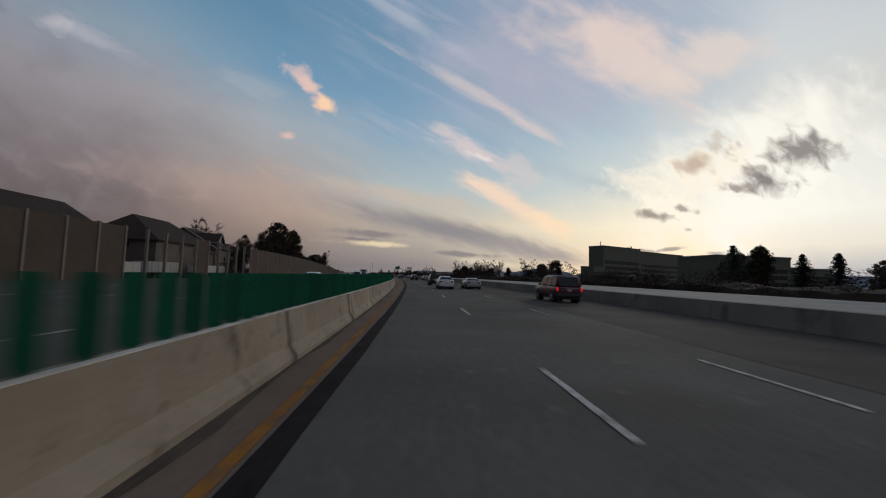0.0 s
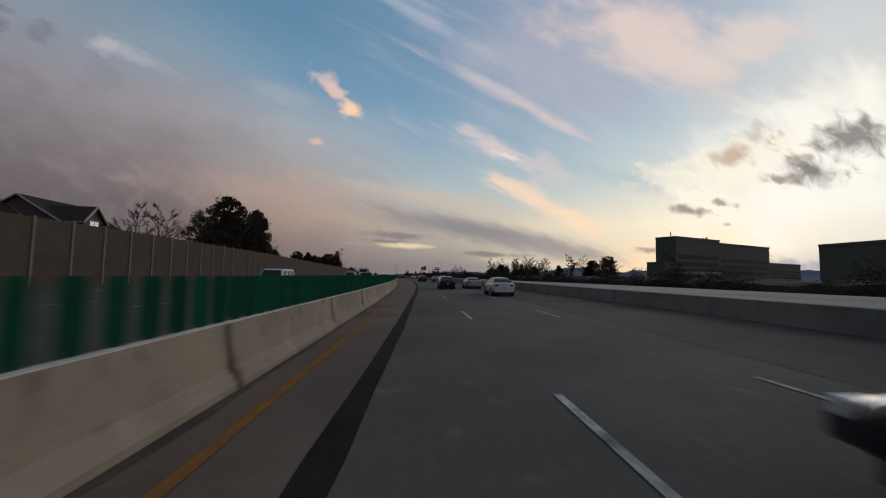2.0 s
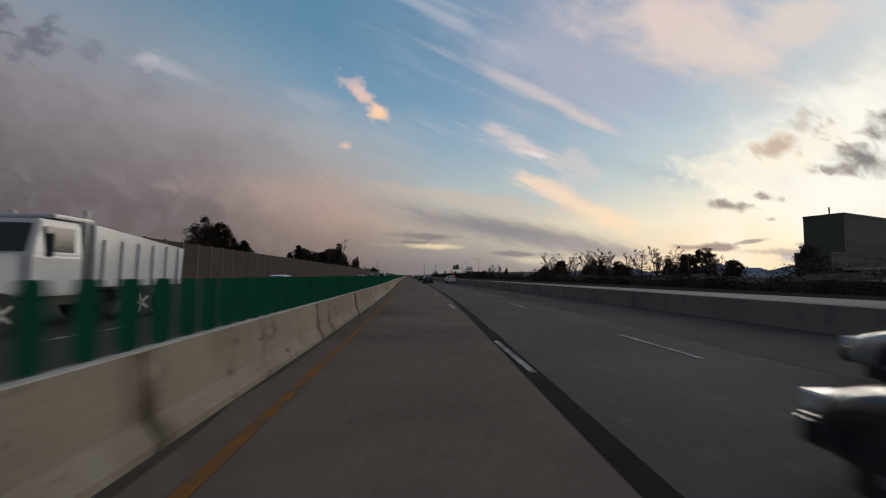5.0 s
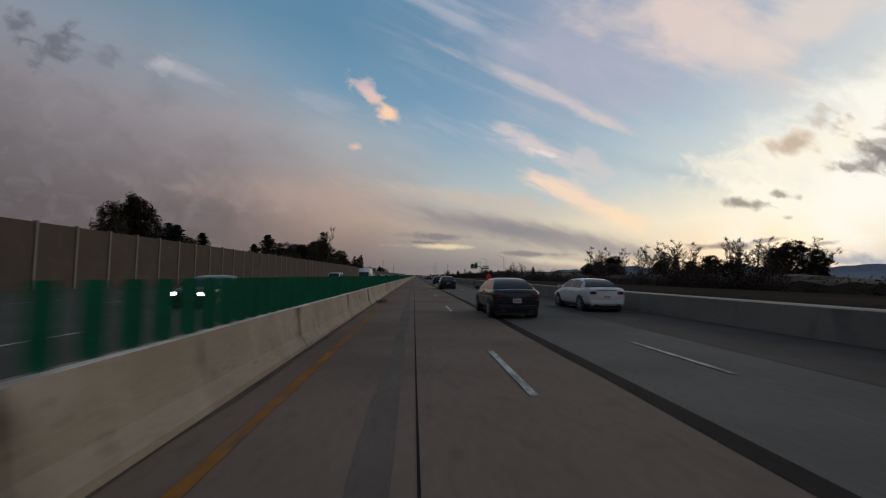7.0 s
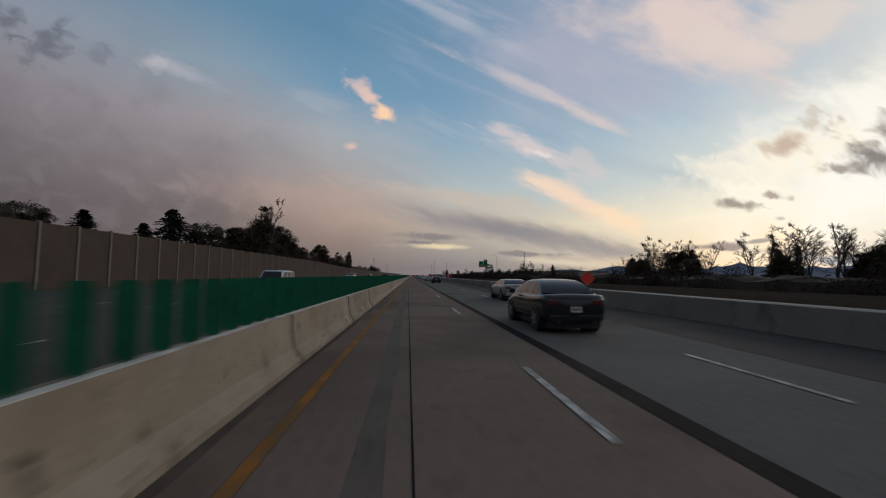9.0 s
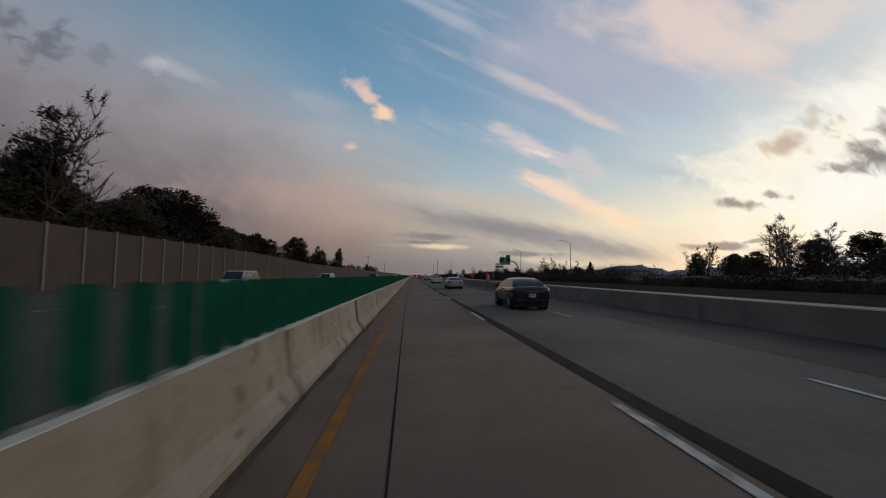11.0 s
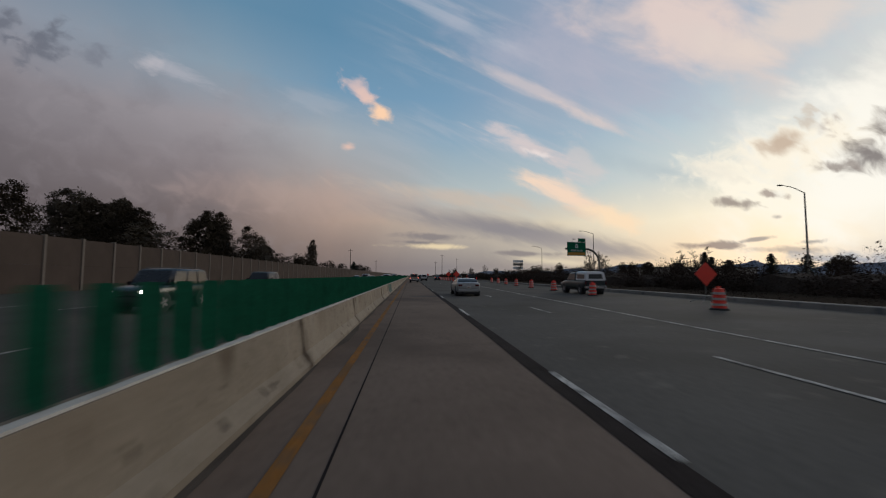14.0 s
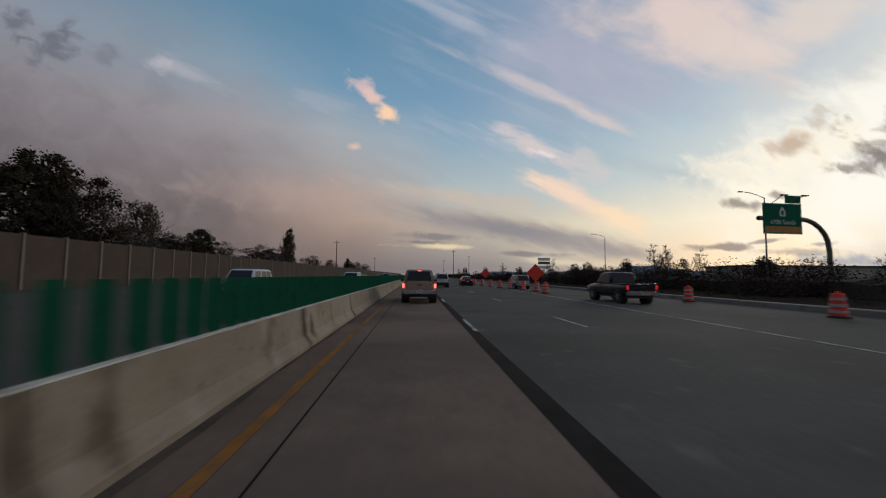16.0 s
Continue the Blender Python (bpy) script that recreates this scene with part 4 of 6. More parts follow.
def thicket(name, count, s0, s1, l0, l1, top, seed, size, label, material, spread=9.0, twigs=0.45):
    """Bushes side by side: each a dome of small leaves with thin shoots above, too many to count."""
    rnd = np.random.RandomState(seed)
    bushes = max(4, int((s1 - s0) * (l1 - l0) / spread))
    bs, bl = rnd.uniform(s0, s1, bushes), rnd.uniform(l0, l1, bushes)
    clump = np.array([noise.noise(Vector((p * 0.05, q * 0.1, seed))) + 0.7 * noise.noise(Vector((p * 0.21, q * 0.2, seed + 3))) for p, q in zip(bs, bl)])
    bh = np.clip(top * (0.62 + 0.75 * clump) * rnd.uniform(0.6, 1.15, bushes), 0.3 * top, 0.66 * top)
    br = bh * rnd.uniform(0.35, 0.6, bushes) + 0.15 * math.sqrt(spread)
    pick = rnd.choice(bushes, count, p=br * bh / (br * bh).sum())
    d = rnd.normal(size=(count, 3))
    d /= np.linalg.norm(d, axis=1)[:, None]
    d *= (rnd.uniform(0, 1, count) ** 0.78)[:, None]
    d[:, 2] = abs(d[:, 2]) ** 1.1
    ss, ll, hh = bs[pick] + d[:, 0] * br[pick], bl[pick] + d[:, 1] * br[pick], d[:, 2] * bh[pick]
    shoot = rnd.uniform(0, 1, count) < twigs
    u = rnd.normal(size=(count, 3))
    u[shoot] = d[shoot] * (1, 1, 0.6) + (0, 0, 0.8) + 0.3 * u[shoot]
    u /= np.linalg.norm(u, axis=1)[:, None]
    v = np.cross(u, rnd.normal(size=(count, 3)))
    v /= np.linalg.norm(v, axis=1)[:, None]
    k = (rnd.uniform(0.5, 1.2, count) * size * np.where(shoot, 2.2, 1.0))[:, None]
    w = (np.where(shoot, 0.05, 0.45))[:, None]
    a = np.interp(ss, GRID, HEAD)
    c = np.stack([np.interp(ss, GRID, LINE_X) + ll * np.cos(a), np.interp(ss, GRID, LINE_Y) + ll * np.sin(a), hh - 0.3], 1)
    quad = np.stack([c - u * k, c - v * k * w, c + u * k, c + v * k * w], 1).reshape(-1, 3)
    me = bpy.data.meshes.new(name)
    me.from_pydata(quad.tolist(), [], np.arange(count * 4).reshape(-1, 4).tolist())
    me.materials.append(material)
    return tagged(new(name, me), label, "brush", kind="stuff")


thicket("brush", 350000, -50, 620, 40, 55, 7.0, 5, 0.18, "dense dry brown brush beside the freeway", BRUSH, 17.0, 0.4)
thicket("brush", 80000, 590, 1100, 40, 54, 6.4, 6, 0.28, "dense dry brown brush beside the freeway", BRUSH, 30.0, 0.35)
thicket("shrubs", 40000, 120, 800, -50, -34, 6.4, 7, 0.3, "dark shrubs behind the noise wall", LEAF, 60.0, 0.1)
thicket("brush", 70000, 430, 650, 46, 61, 8.0, 16, 0.2, "tall dark brush on the bank beside the exit", BRUSH, 17.0, 0.35)
thicket("weeds", 60000, -50, 620, 24, 46, 0.9, 8, 0.09, "low dry weeds on the verge", BRUSH, 2.5, 0.7)


def mound(s, l):
    return 1.7 + 0.9 * noise.noise(Vector((s * 0.11, l * 0.13, 5))) + 0.7 * noise.noise(Vector((s * 0.4, l * 0.3, 2)))


bm = sweep([(46, -0.3), (lambda s: 47 + 0.6 * noise.noise(Vector((s * 0.5, 0, 0))), lambda s: 0.75 * mound(s, 47)), (50, lambda s: mound(s, 50)), (55, lambda s: mound(s, 55)), (60, lambda s: 0.8 * mound(s, 60)), (62, -0.3)], -50, 1300, 1.2)
tagged(mesh_object("brush", bm, BRUSH), "shadowed inner mass of the dry brush", "brush", kind="stuff")

# ---- distant woods and mountains ----
bm = bmesh.new()
rnd = random.Random(9)
# the blue of distance haze is put into the mountains' base colour
ROCK = mat("hazy_blue_mountain", (0.1, 0.12, 0.16), 1.0, vary=0.2, scale=0.002, fine=0.02, bump=0)
for k, (r, tall, a0, a1) in enumerate(((3900, 170, 8, 100), (3700, 240, -75, -25))):
    cols = []
    n = 120
    for i in range(n + 1):
        a = radians(a0 + (a1 - a0) * i / n)
        env = math.sin(math.pi * i / n) ** 0.5
        h = tall * env * (0.55 + 0.45 * noise.noise(Vector((i * 0.13, k * 7, 0))) + 0.22 * noise.noise(Vector((i * 0.5, k * 7, 4))))
        cols.append([bm.verts.new((math.sin(a) * q, 250 + math.cos(a) * q, z)) for q, z in ((r - 500, -5), (r - 180, h * 0.5), (r, max(4, h)), (r + 300, -5))])
    for a, b in zip(cols, cols[1:]):
        for j in range(3):
            bm.faces.new((a[j], b[j], b[j + 1], a[j + 1]))
bmesh.ops.recalc_face_normals(bm, faces=bm.faces)
tagged(mesh_object("mountains", bm, ROCK), "blue-grey mountain range on the horizon", "mountains", kind="structure")
thicket("woods", 26000, 700, 1480, -160, -62, 12, 12, 0.8, "far dark line of woods", LEAF_FAR, 500.0, 0.05)
thicket("woods", 30000, 640, 1480, 62, 260, 10.5, 13, 0.8, "far dark line of woods", LEAF_FAR, 500.0, 0.05)

# ---- office building ----
OFFICE = mat("grey_green_cladding", (0.085, 0.086, 0.064), 0.8, vary=0.15, scale=0.1, fine=2, bump=0.1)
OFFICE_GLASS = mat("dark_office_glass", (0.016, 0.018, 0.018), 0.5, vary=0.3, scale=0.2, fine=2, bump=0, spec=0.15)
OFFICE_PALE = mat("pale_entrance_stone", (0.4, 0.36, 0.31), 0.8, vary=0.2, scale=0.3, fine=3)


def office(name, corner, turn, blocks, label, floors):
    """Blocks are (start, end, depth, height) along the front."""
    h = holder(name, Matrix.Translation(corner) @ Matrix.Rotation(turn, 4, "Z"), label, "office building")
    for x0, x1, depth, tall in blocks:
        bm = box(bmesh.new(), x0, 0, -0.6, x1, depth, tall)
        part("block", bm, OFFICE, h)
        bm = box(bmesh.new(), x0 - 0.3, -0.3, tall, x1 + 0.3, 0.5, tall + 1.1)
        box(bm, x0 - 0.3, 0.5, tall, x0 + 0.3, depth, tall + 1.1)
        part("parapet", bm, OFFICE, h)
        for f in range(floors):
            z = 1.5 + f * (tall * 0.64) / floors
            n = max(3, round((x1 - x0) / 5.5))
            w = (x1 - x0 - 4) / n
            for i in range(n):
                bm = box(bmesh.new(), x0 + 2 + i * w + 0.12, -0.05, z, x0 + 2 + (i + 1) * w - 0.12, 0.3, z + tall * 0.64 / floors * 0.62)
                part("window", bm, OFFICE_GLASS, h)
    return h


tower = office("office_building", Vector((239, 337, 0)), radians(18), ((0, 59, 17, 34.5), (59, 140, 17, 32.3), (140, 200, 26, 18), (-14, 0, 15, 14)), "dark grey-green office building with ribbon windows and a stepped roof", 4)
for x, y, a, b in ((6, 8, 0.5, 5.5), (20, 8, 1.6, 1.6), (52, 9, 1.2, 3.2), (57, 9, 1.0, 4.2), (62, 9, 1.0, 4.6), (67, 9, 1.0, 4.4), (110, 9, 2.2, 1.4)):
    z = 34.5 if x < 59 else 32.3
    part("vent" if a > 0.5 else "mast", box(bmesh.new(), x, y, z, x + a, y + a, z + b), OFFICE, tower)
bm = box(bmesh.new(), -4, -24, -0.4, -2.2, -22, 6.2)
box(bm, 12.2, -24, -0.4, 14, -22, 6.2)
box(bm, -4.6, -24.6, 6.2, 14.6, 0, 7.8)
part("entrance_canopy", bm, OFFICE_PALE, tower)
c = at(176, 176)
office("office_block", c, -0.1, ((0, 44, 30, 16.5), (44, 70, 26, 11)), "low dark office block with flat roof", 3)
shed = holder("roadside_building", Matrix.Translation(at(640, 118)) @ Matrix.Rotation(-0.2, 4, "Z"), "long low pale commercial building behind the brush", "building")
part("wall", box(bmesh.new(), 0, 0, -0.4, 60, 24, 6), OFFICE_PALE, shed)
part("roof", box(bmesh.new(), -0.6, -0.6, 6, 60.6, 24.6, 6.5), OFFICE, shed)

# ---- houses behind the unfinished stretch of noise wall ----
SIDING = mat("brown_house_siding", (0.08, 0.061, 0.049), 0.85, vary=0.12, scale=0.3, fine=5, stretch=(1, 1, 12), bump=0.3)
SHINGLE = mat("dark_roof_shingle", (0.046, 0.035, 0.029), 0.9, vary=0.3, scale=0.5, fine=12, stretch=(1, 4, 1), bump=0.5, spec=0.05)
TRIM = mat("white_house_trim", (0.34, 0.32, 0.3), 0.7, vary=0.1, scale=2, fine=20, bump=0.05)
PANE = mat("house_window_glass", (0.02, 0.025, 0.03), 0.12, vary=0.2, scale=1, fine=4, bump=0)


def house(s, l, length, depth, eave, ridge, label, wing=0.0, hip=0.0):
    """A house with its ridge along the road; x across, y along."""
    h = holder("house", stand(s, l), label, "house", "houses behind the wall")
    w = depth / 2
    bm = box(bmesh.new(), -w, 0, -0.4, w, length, eave)
    for y in (0, length):
        if not hip:
            bm.faces.new([bm.verts.new(p) for p in ((-w, y, eave), (w, y, eave), (0, y, ridge))])
    part("wall", bm, SIDING, h)
    for side in (-1, 1):
        bm = bmesh.new()
        over, t = 0.6, 0.25
        slope = (ridge - eave) / w
        a = [(0, -over + hip, ridge), (side * (w + over), -over, eave - over * slope), (side * (w + over), length + over, eave - over * slope), (0, length + over - hip, ridge)]
        lo = [bm.verts.new(p) for p in a]
        hi = [bm.verts.new((p[0], p[1], p[2] + t)) for p in a]
        bm.faces.new(lo)
        bm.faces.new(hi[::-1])
        for i in range(4):
            bm.faces.new((lo[i], lo[(i + 1) % 4], hi[(i + 1) % 4], hi[i]))
        bmesh.ops.recalc_face_normals(bm, faces=bm.faces)
        roof = part("roof", bm, SHINGLE, h)
        bm = bmesh.new()
        for y in (-over - 0.05, length + over - 0.1):
            if hip:
                continue
            for p in (0,):
                v0, v1 = Vector((0, y, ridge)), Vector((side * (w + over), y, eave - over * slope))
                q = [bm.verts.new(x) for x in (v0, v1, v1 + Vector((0, 0, t + 0.03)), v0 + Vector((0, 0, t + 0.03)))]
                r = [bm.verts.new(v.co + Vector((0, 0.14, 0))) for v in q]
                bm.faces.new(q)
                bm.faces.new(r[::-1])
                for i in range(4):
                    bm.faces.new((q[i], q[(i + 1) % 4], r[(i + 1) % 4], r[i]))
        if not hip:
            bmesh.ops.recalc_face_normals(bm, faces=bm.faces)
            part("fascia", bm, TRIM, roof)
        else:
            bm.free()
    if hip:
        for y, yy in ((-0.6, hip - 0.6), (length + 0.6, length + 0.6 - hip)):
            slope = (ridge - eave) / w
            z = eave - 0.6 * slope
            bm = bmesh.new()
            lo = [bm.verts.new(p) for p in ((-w - 0.6, y, z), (w + 0.6, y, z), (0, yy, ridge))]
            hi = [bm.verts.new(v.co + Vector((0, 0, 0.25))) for v in lo]
            bm.faces.new(lo)
            bm.faces.new(hi[::-1])
            for i in range(3):
                bm.faces.new((lo[i], lo[(i + 1) % 3], hi[(i + 1) % 3], hi[i]))
            bmesh.ops.recalc_face_normals(bm, faces=bm.faces)
            part("roof", bm, SHINGLE, h)
    for y in np.arange(2.2, length - 2, 5.2):
        for z in (0.9, 3.9) if eave > 4.5 else (0.9,):
            win = part("window", box(bmesh.new(), w - 0.02, y, z, w + 0.07, y + 1.3, z + 1.4), SIDING, h)
            part("pane", box(bmesh.new(), w + 0.03, y + 0.1, z + 0.1, w + 0.09, y + 1.2, z + 1.3), PANE, win)
    for x in (-1.8, 0.9):
        win = part("window", box(bmesh.new(), x, -0.07, eave - 1.7, x + 1.1, 0.02, eave - 0.3), SIDING, h)
        part("pane", box(bmesh.new(), x + 0.1, -0.09, eave - 1.6, x + 1.0, -0.03, eave - 0.4), PANE, win)
    if wing:
        # a gabled wing towards the road, with white rakes and one window under its gable
        y0, y1, x1, e, top = 0.8, 5.6, wing, eave + 2.2, ridge - 1.3
        d = part("wing", box(bmesh.new(), 0.5, y0, -0.4, x1, y1, e), SIDING, h)
        mid = (y0 + y1) / 2
        bm = bmesh.new()
        bm.faces.new([bm.verts.new(q) for q in ((x1, y0, e), (x1, y1, e), (x1, mid, top - 0.1))])
        part("gable", bm, SIDING, d)
        for a, b in ((y0 - 0.5, mid), (y1 + 0.5, mid)):
            low = e - 0.5 * (top - e) / (mid - y0)
            bm = bmesh.new()
            lo = [bm.verts.new(q) for q in ((0.2, a, low), (x1 + 0.5, a, low), (x1 + 0.5, b, top), (0.2, b, top))]
            hi = [bm.verts.new(v.co + Vector((0, 0, 0.22))) for v in lo]
            bm.faces.new(lo)
            bm.faces.new(hi[::-1])
            for i in range(4):
                bm.faces.new((lo[i], lo[(i + 1) % 4], hi[(i + 1) % 4], hi[i]))
            bmesh.ops.recalc_face_normals(bm, faces=bm.faces)
            part("roof", bm, SHINGLE, d)
            bm = bmesh.new()
            tube(bm, Vector((x1 + 0.55, a, low + 0.08)), Vector((x1 + 0.55, b, top + 0.12)), 0.17, 0.17, 4)
            part("rake", bm, TRIM, d)
            bm = bmesh.new()
            tube(bm, Vector((0.2, a, low + 0.08)), Vector((x1 + 0.5, a, low + 0.08)), 0.12, 0.12, 4)
            part("eave_board", bm, TRIM, d)
        part("wing_window", box(bmesh.new(), x1 - 0.02, mid - 1.1, e - 1.9, x1 + 0.1, mid + 1.1, e + 0.1), TRIM, d)
        for k in (-0.95, 0.08):
            part("wing_pane", box(bmesh.new(), x1 + 0.05, mid + k, e - 1.75, x1 + 0.13, mid + k + 0.87, e - 0.05), PANE, d)
    return h


house(46, -46, 13, 13, 5.6, 9.7, "brown two-storey house with a dark gable roof")
house(72, -46, 18, 12, 6.2, 10.3, "brown house with a dark hipped roof", hip=4.0)
house(137, -64, 14, 19, 7.8, 13.8, "brown house with white-trimmed gables and a side wing", wing=9.6)
house(131, -67, 5, 13, 8.2, 12.9, "narrow brown gable house with white rake boards")
house(92, -50, 14, 11, 5.2, 8.4, "low brown house with a dark hipped roof", hip=4.0)
house(24, -48, 12, 12, 6.0, 10.2, "brown house with a dark hipped roof", hip=4.0)

def trailer(s, l, length, top):
    """A low flat-sided trailer behind the open bays."""
    h = holder("trailer", stand(s, l, -0.35), "long low dusty white trailer parked behind the wall", "trailer", "trailers behind the wall")
    bm = box(bmesh.new(), -1.1, 0, 0.95, 1.1, length, top + 0.35)
    bmesh.ops.bevel(bm, geom=bm.edges[:], offset=0.06, segments=2, affect="EDGES")
    body = part("trailer_body", bm, TRIM, h)
    for y in np.arange(0.8, length - 0.3, 1.6):
        part("trailer_rib", box(bmesh.new(), 1.09, y, 1.05, 1.13, y + 0.07, top + 0.25), TRIM, body)
    part("chassis", box(bmesh.new(), -0.5, 0.3, 0.6, 0.5, length + 1.4, 0.94), SHINGLE, h)
    for x in (-1.0, 0.78):
        for y in (length * 0.38, length * 0.38 + 0.95):
            bm = bmesh.new()
            bmesh.ops.create_cone(bm, cap_ends=True, segments=16, radius1=0.38, radius2=0.38, depth=0.22, matrix=Matrix.Translation((x + 0.11, y, 0.38)) @ Matrix.Rotation(math.pi / 2, 4, "Y"))
            part("trailer_wheel", bm, SHINGLE, h)


trailer(50, -36, 9, 2.0)
trailer(61, -36, 8, 2.2)
trailer(78, -36.5, 11, 1.95)

# ---- vehicles ----
RUBBER = mat("tyre_rubber", (0.018, 0.018, 0.018), 0.85, vary=0.2, scale=6, fine=60, bump=0.1)
ALLOY = mat("alloy_rim", (0.35, 0.35, 0.36), 0.35, metal=0.8, vary=0.15, scale=8, fine=50, bump=0.0)
GLASS = mat("tinted_car_glass", (0.012, 0.014, 0.016), 0.12, vary=0.2, scale=2, fine=10, bump=0.0, spec=0.32)
BLACK = mat("black_trim_plastic", (0.02, 0.02, 0.021), 0.6, vary=0.25, scale=5, fine=40, bump=0.1)
CHROME = mat("chrome_trim", (0.5, 0.5, 0.5), 0.2, metal=1.0, vary=0.1, scale=6, fine=30, bump=0)
TAIL = mat("red_tail_lamp", (0.07, 0.006, 0.007), 0.25, vary=0.2, scale=9, fine=50, bump=0.1)
TAIL_ON = mat("lit_red_tail_lamp", (0.6, 0.012, 0.012), 0.3, vary=0.1, scale=9, fine=50, bump=0.0, emit=0.8)
BRAKE = mat("lit_brake_lamp", (1.0, 0.16, 0.12), 0.3, vary=0.1, scale=9, fine=50, bump=0.0, emit=2.2)
LAMP = mat("clear_head_lamp", (0.55, 0.56, 0.56), 0.15, vary=0.1, scale=9, fine=50, bump=0.0)
LAMP_ON = mat("lit_head_lamp", (1.0, 0.93, 0.8), 0.2, vary=0.05, scale=9, fine=50, bump=0.0, emit=24.0)
PLATE = mat("pale_number_plate", (0.5, 0.46, 0.42), 0.5, vary=0.1, scale=9, fine=50, bump=0.0)
PLATE_BAR = mat("plate_lettering", (0.12, 0.05, 0.04), 0.6, vary=0.1, scale=9, fine=50, bump=0.0)


def paint_of(name, color, rough=0.28, metal=0.0):
    return mat(name, color, rough, metal, vary=0.1, scale=0.8, fine=14, bump=0.0, coat=0.15, spec=0.4)


WHITE_CAR = paint_of("white_car_paint", (0.52, 0.52, 0.52))
SILVER_CAR = paint_of("silver_car_paint", (0.3, 0.3, 0.29), 0.3, 0.4)
BLACK_CAR = paint_of("black_car_paint", (0.012, 0.012, 0.016), 0.2)
RED_CAR = paint_of("dark_red_car_paint", (0.06, 0.008, 0.019), 0.3)
TAN_CAR = paint_of("champagne_car_paint", (0.3, 0.205, 0.15), 0.35, 0.0)
GREEN_CAR = paint_of("dark_green_car_paint", (0.014, 0.026, 0.028), 0.3)


def loft(bm, rings):
    rows = [[bm.verts.new(p) for p in r] for r in rings]
    n = len(rows[0])
    for a, b in zip(rows, rows[1:]):
        for j in range(n):
            bm.faces.new((a[j], a[(j + 1) % n], b[(j + 1) % n], b[j]))
    bm.faces.new(rows[0][::-1])
    bm.faces.new(rows[-1])
    bmesh.ops.recalc_face_normals(bm, faces=bm.faces)
    return bm


def body_ring(y, w, zb, zs, zt):
    half = [(0.0, zb), (w * 0.82, zb), (w * 0.965, zb + 0.1 * (zs - zb)), (w, zb + 0.4 * (zs - zb)), (w * 0.995, zb + 0.72 * (zs - zb)), (w * 0.955, zs), (w * 0.86, zs + 0.6 * (zt - zs)), (w * 0.5, zt), (0.0, zt + 0.012)]
    return [(x, y, z) for x, z in half] + [(-x, y, z) for x, z in half[-2:0:-1]]


def rounded(bm, amount, seg=2):
    bmesh.ops.bevel(bm, geom=bm.edges[:], offset=amount, segments=seg, affect="EDGES", clamp_overlap=True)
    return bm


def slab(bm, corners, u0, u1, v0, v1, out, thick=0.02):
    """A pane lying on the face of four corners (low a, low b, high b, high a), between shares u and v of it."""
    a, b, c, d = [Vector(p) for p in corners]
    nrm = (b - a).cross(d - a).normalized() * out
    pts = [(a.lerp(b, u)).lerp(d.lerp(c, u), v) for u, v in ((u0, v0), (u1, v0), (u1, v1), (u0, v1))]
    lo = [bm.verts.new(p - nrm * thick) for p in pts]
    hi = [bm.verts.new(p + nrm * 0.012) for p in pts]
    bm.faces.new(hi)
    bm.faces.new(lo[::-1])
    for i in range(4):
        bm.faces.new((lo[i], lo[(i + 1) % 4], hi[(i + 1) % 4], hi[i]))
    bmesh.ops.recalc_face_normals(bm, faces=bm.faces)
    return bm


def lathe(bm, profile, x, y, z, n=22):
    """Turned about an axle across the car: profile points (across, radius)."""
    rows = [[bm.verts.new((x + a, y + r * math.cos(2 * math.pi * i / n), z + r * math.sin(2 * math.pi * i / n))) for i in range(n)] for a, r in profile]
    for p, q in zip(rows, rows[1:]):
        for i in range(n):
            bm.faces.new((p[i], p[(i + 1) % n], q[(i + 1) % n], q[i]))
    bm.faces.new(rows[0][::-1])
    bm.faces.new(rows[-1])
    bmesh.ops.recalc_face_normals(bm, faces=bm.faces)
    return bm


def wheel(h, x, y, r, side):
    t = 0.22
    tyre = [(0, r * 0.66), (0, r * 0.93), (0.03, r), (t - 0.03, r), (t, r * 0.93), (t, r * 0.66)]
    w = shade(part("wheel", lathe(bmesh.new(), [(side * (a - t), q) for a, q in tyre], x, y, r), RUBBER, h), False)
    rim = lathe(bmesh.new(), [(side * -0.03, r * 0.2), (side * -0.05, r * 0.62), (side * 0.002, r * 0.66), (side * -0.02, r * 0.68)], x, y, r)
    for i in range(5):
        a = i * 2 * math.pi / 5
        d, e = Vector((0, math.cos(a), math.sin(a))), Vector((0, -math.sin(a), math.cos(a)))
        c = Vector((x + side * 0.008, y, r))
        q = [c + d * r * 0.08 + e * 0.05, c + d * r * 0.64 + e * 0.035, c + d * r * 0.64 - e * 0.035, c + d * r * 0.08 - e * 0.05]
        f = [rim.verts.new(p) for p in q]
        g = [rim.verts.new(p - Vector((side * 0.03, 0, 0))) for p in q]
        rim.faces.new(f)
        rim.faces.new(g[::-1])
        for k in range(4):
            rim.faces.new((f[k], f[(k + 1) % 4], g[(k + 1) % 4], g[k]))
    part("rim", rim, ALLOY, w)


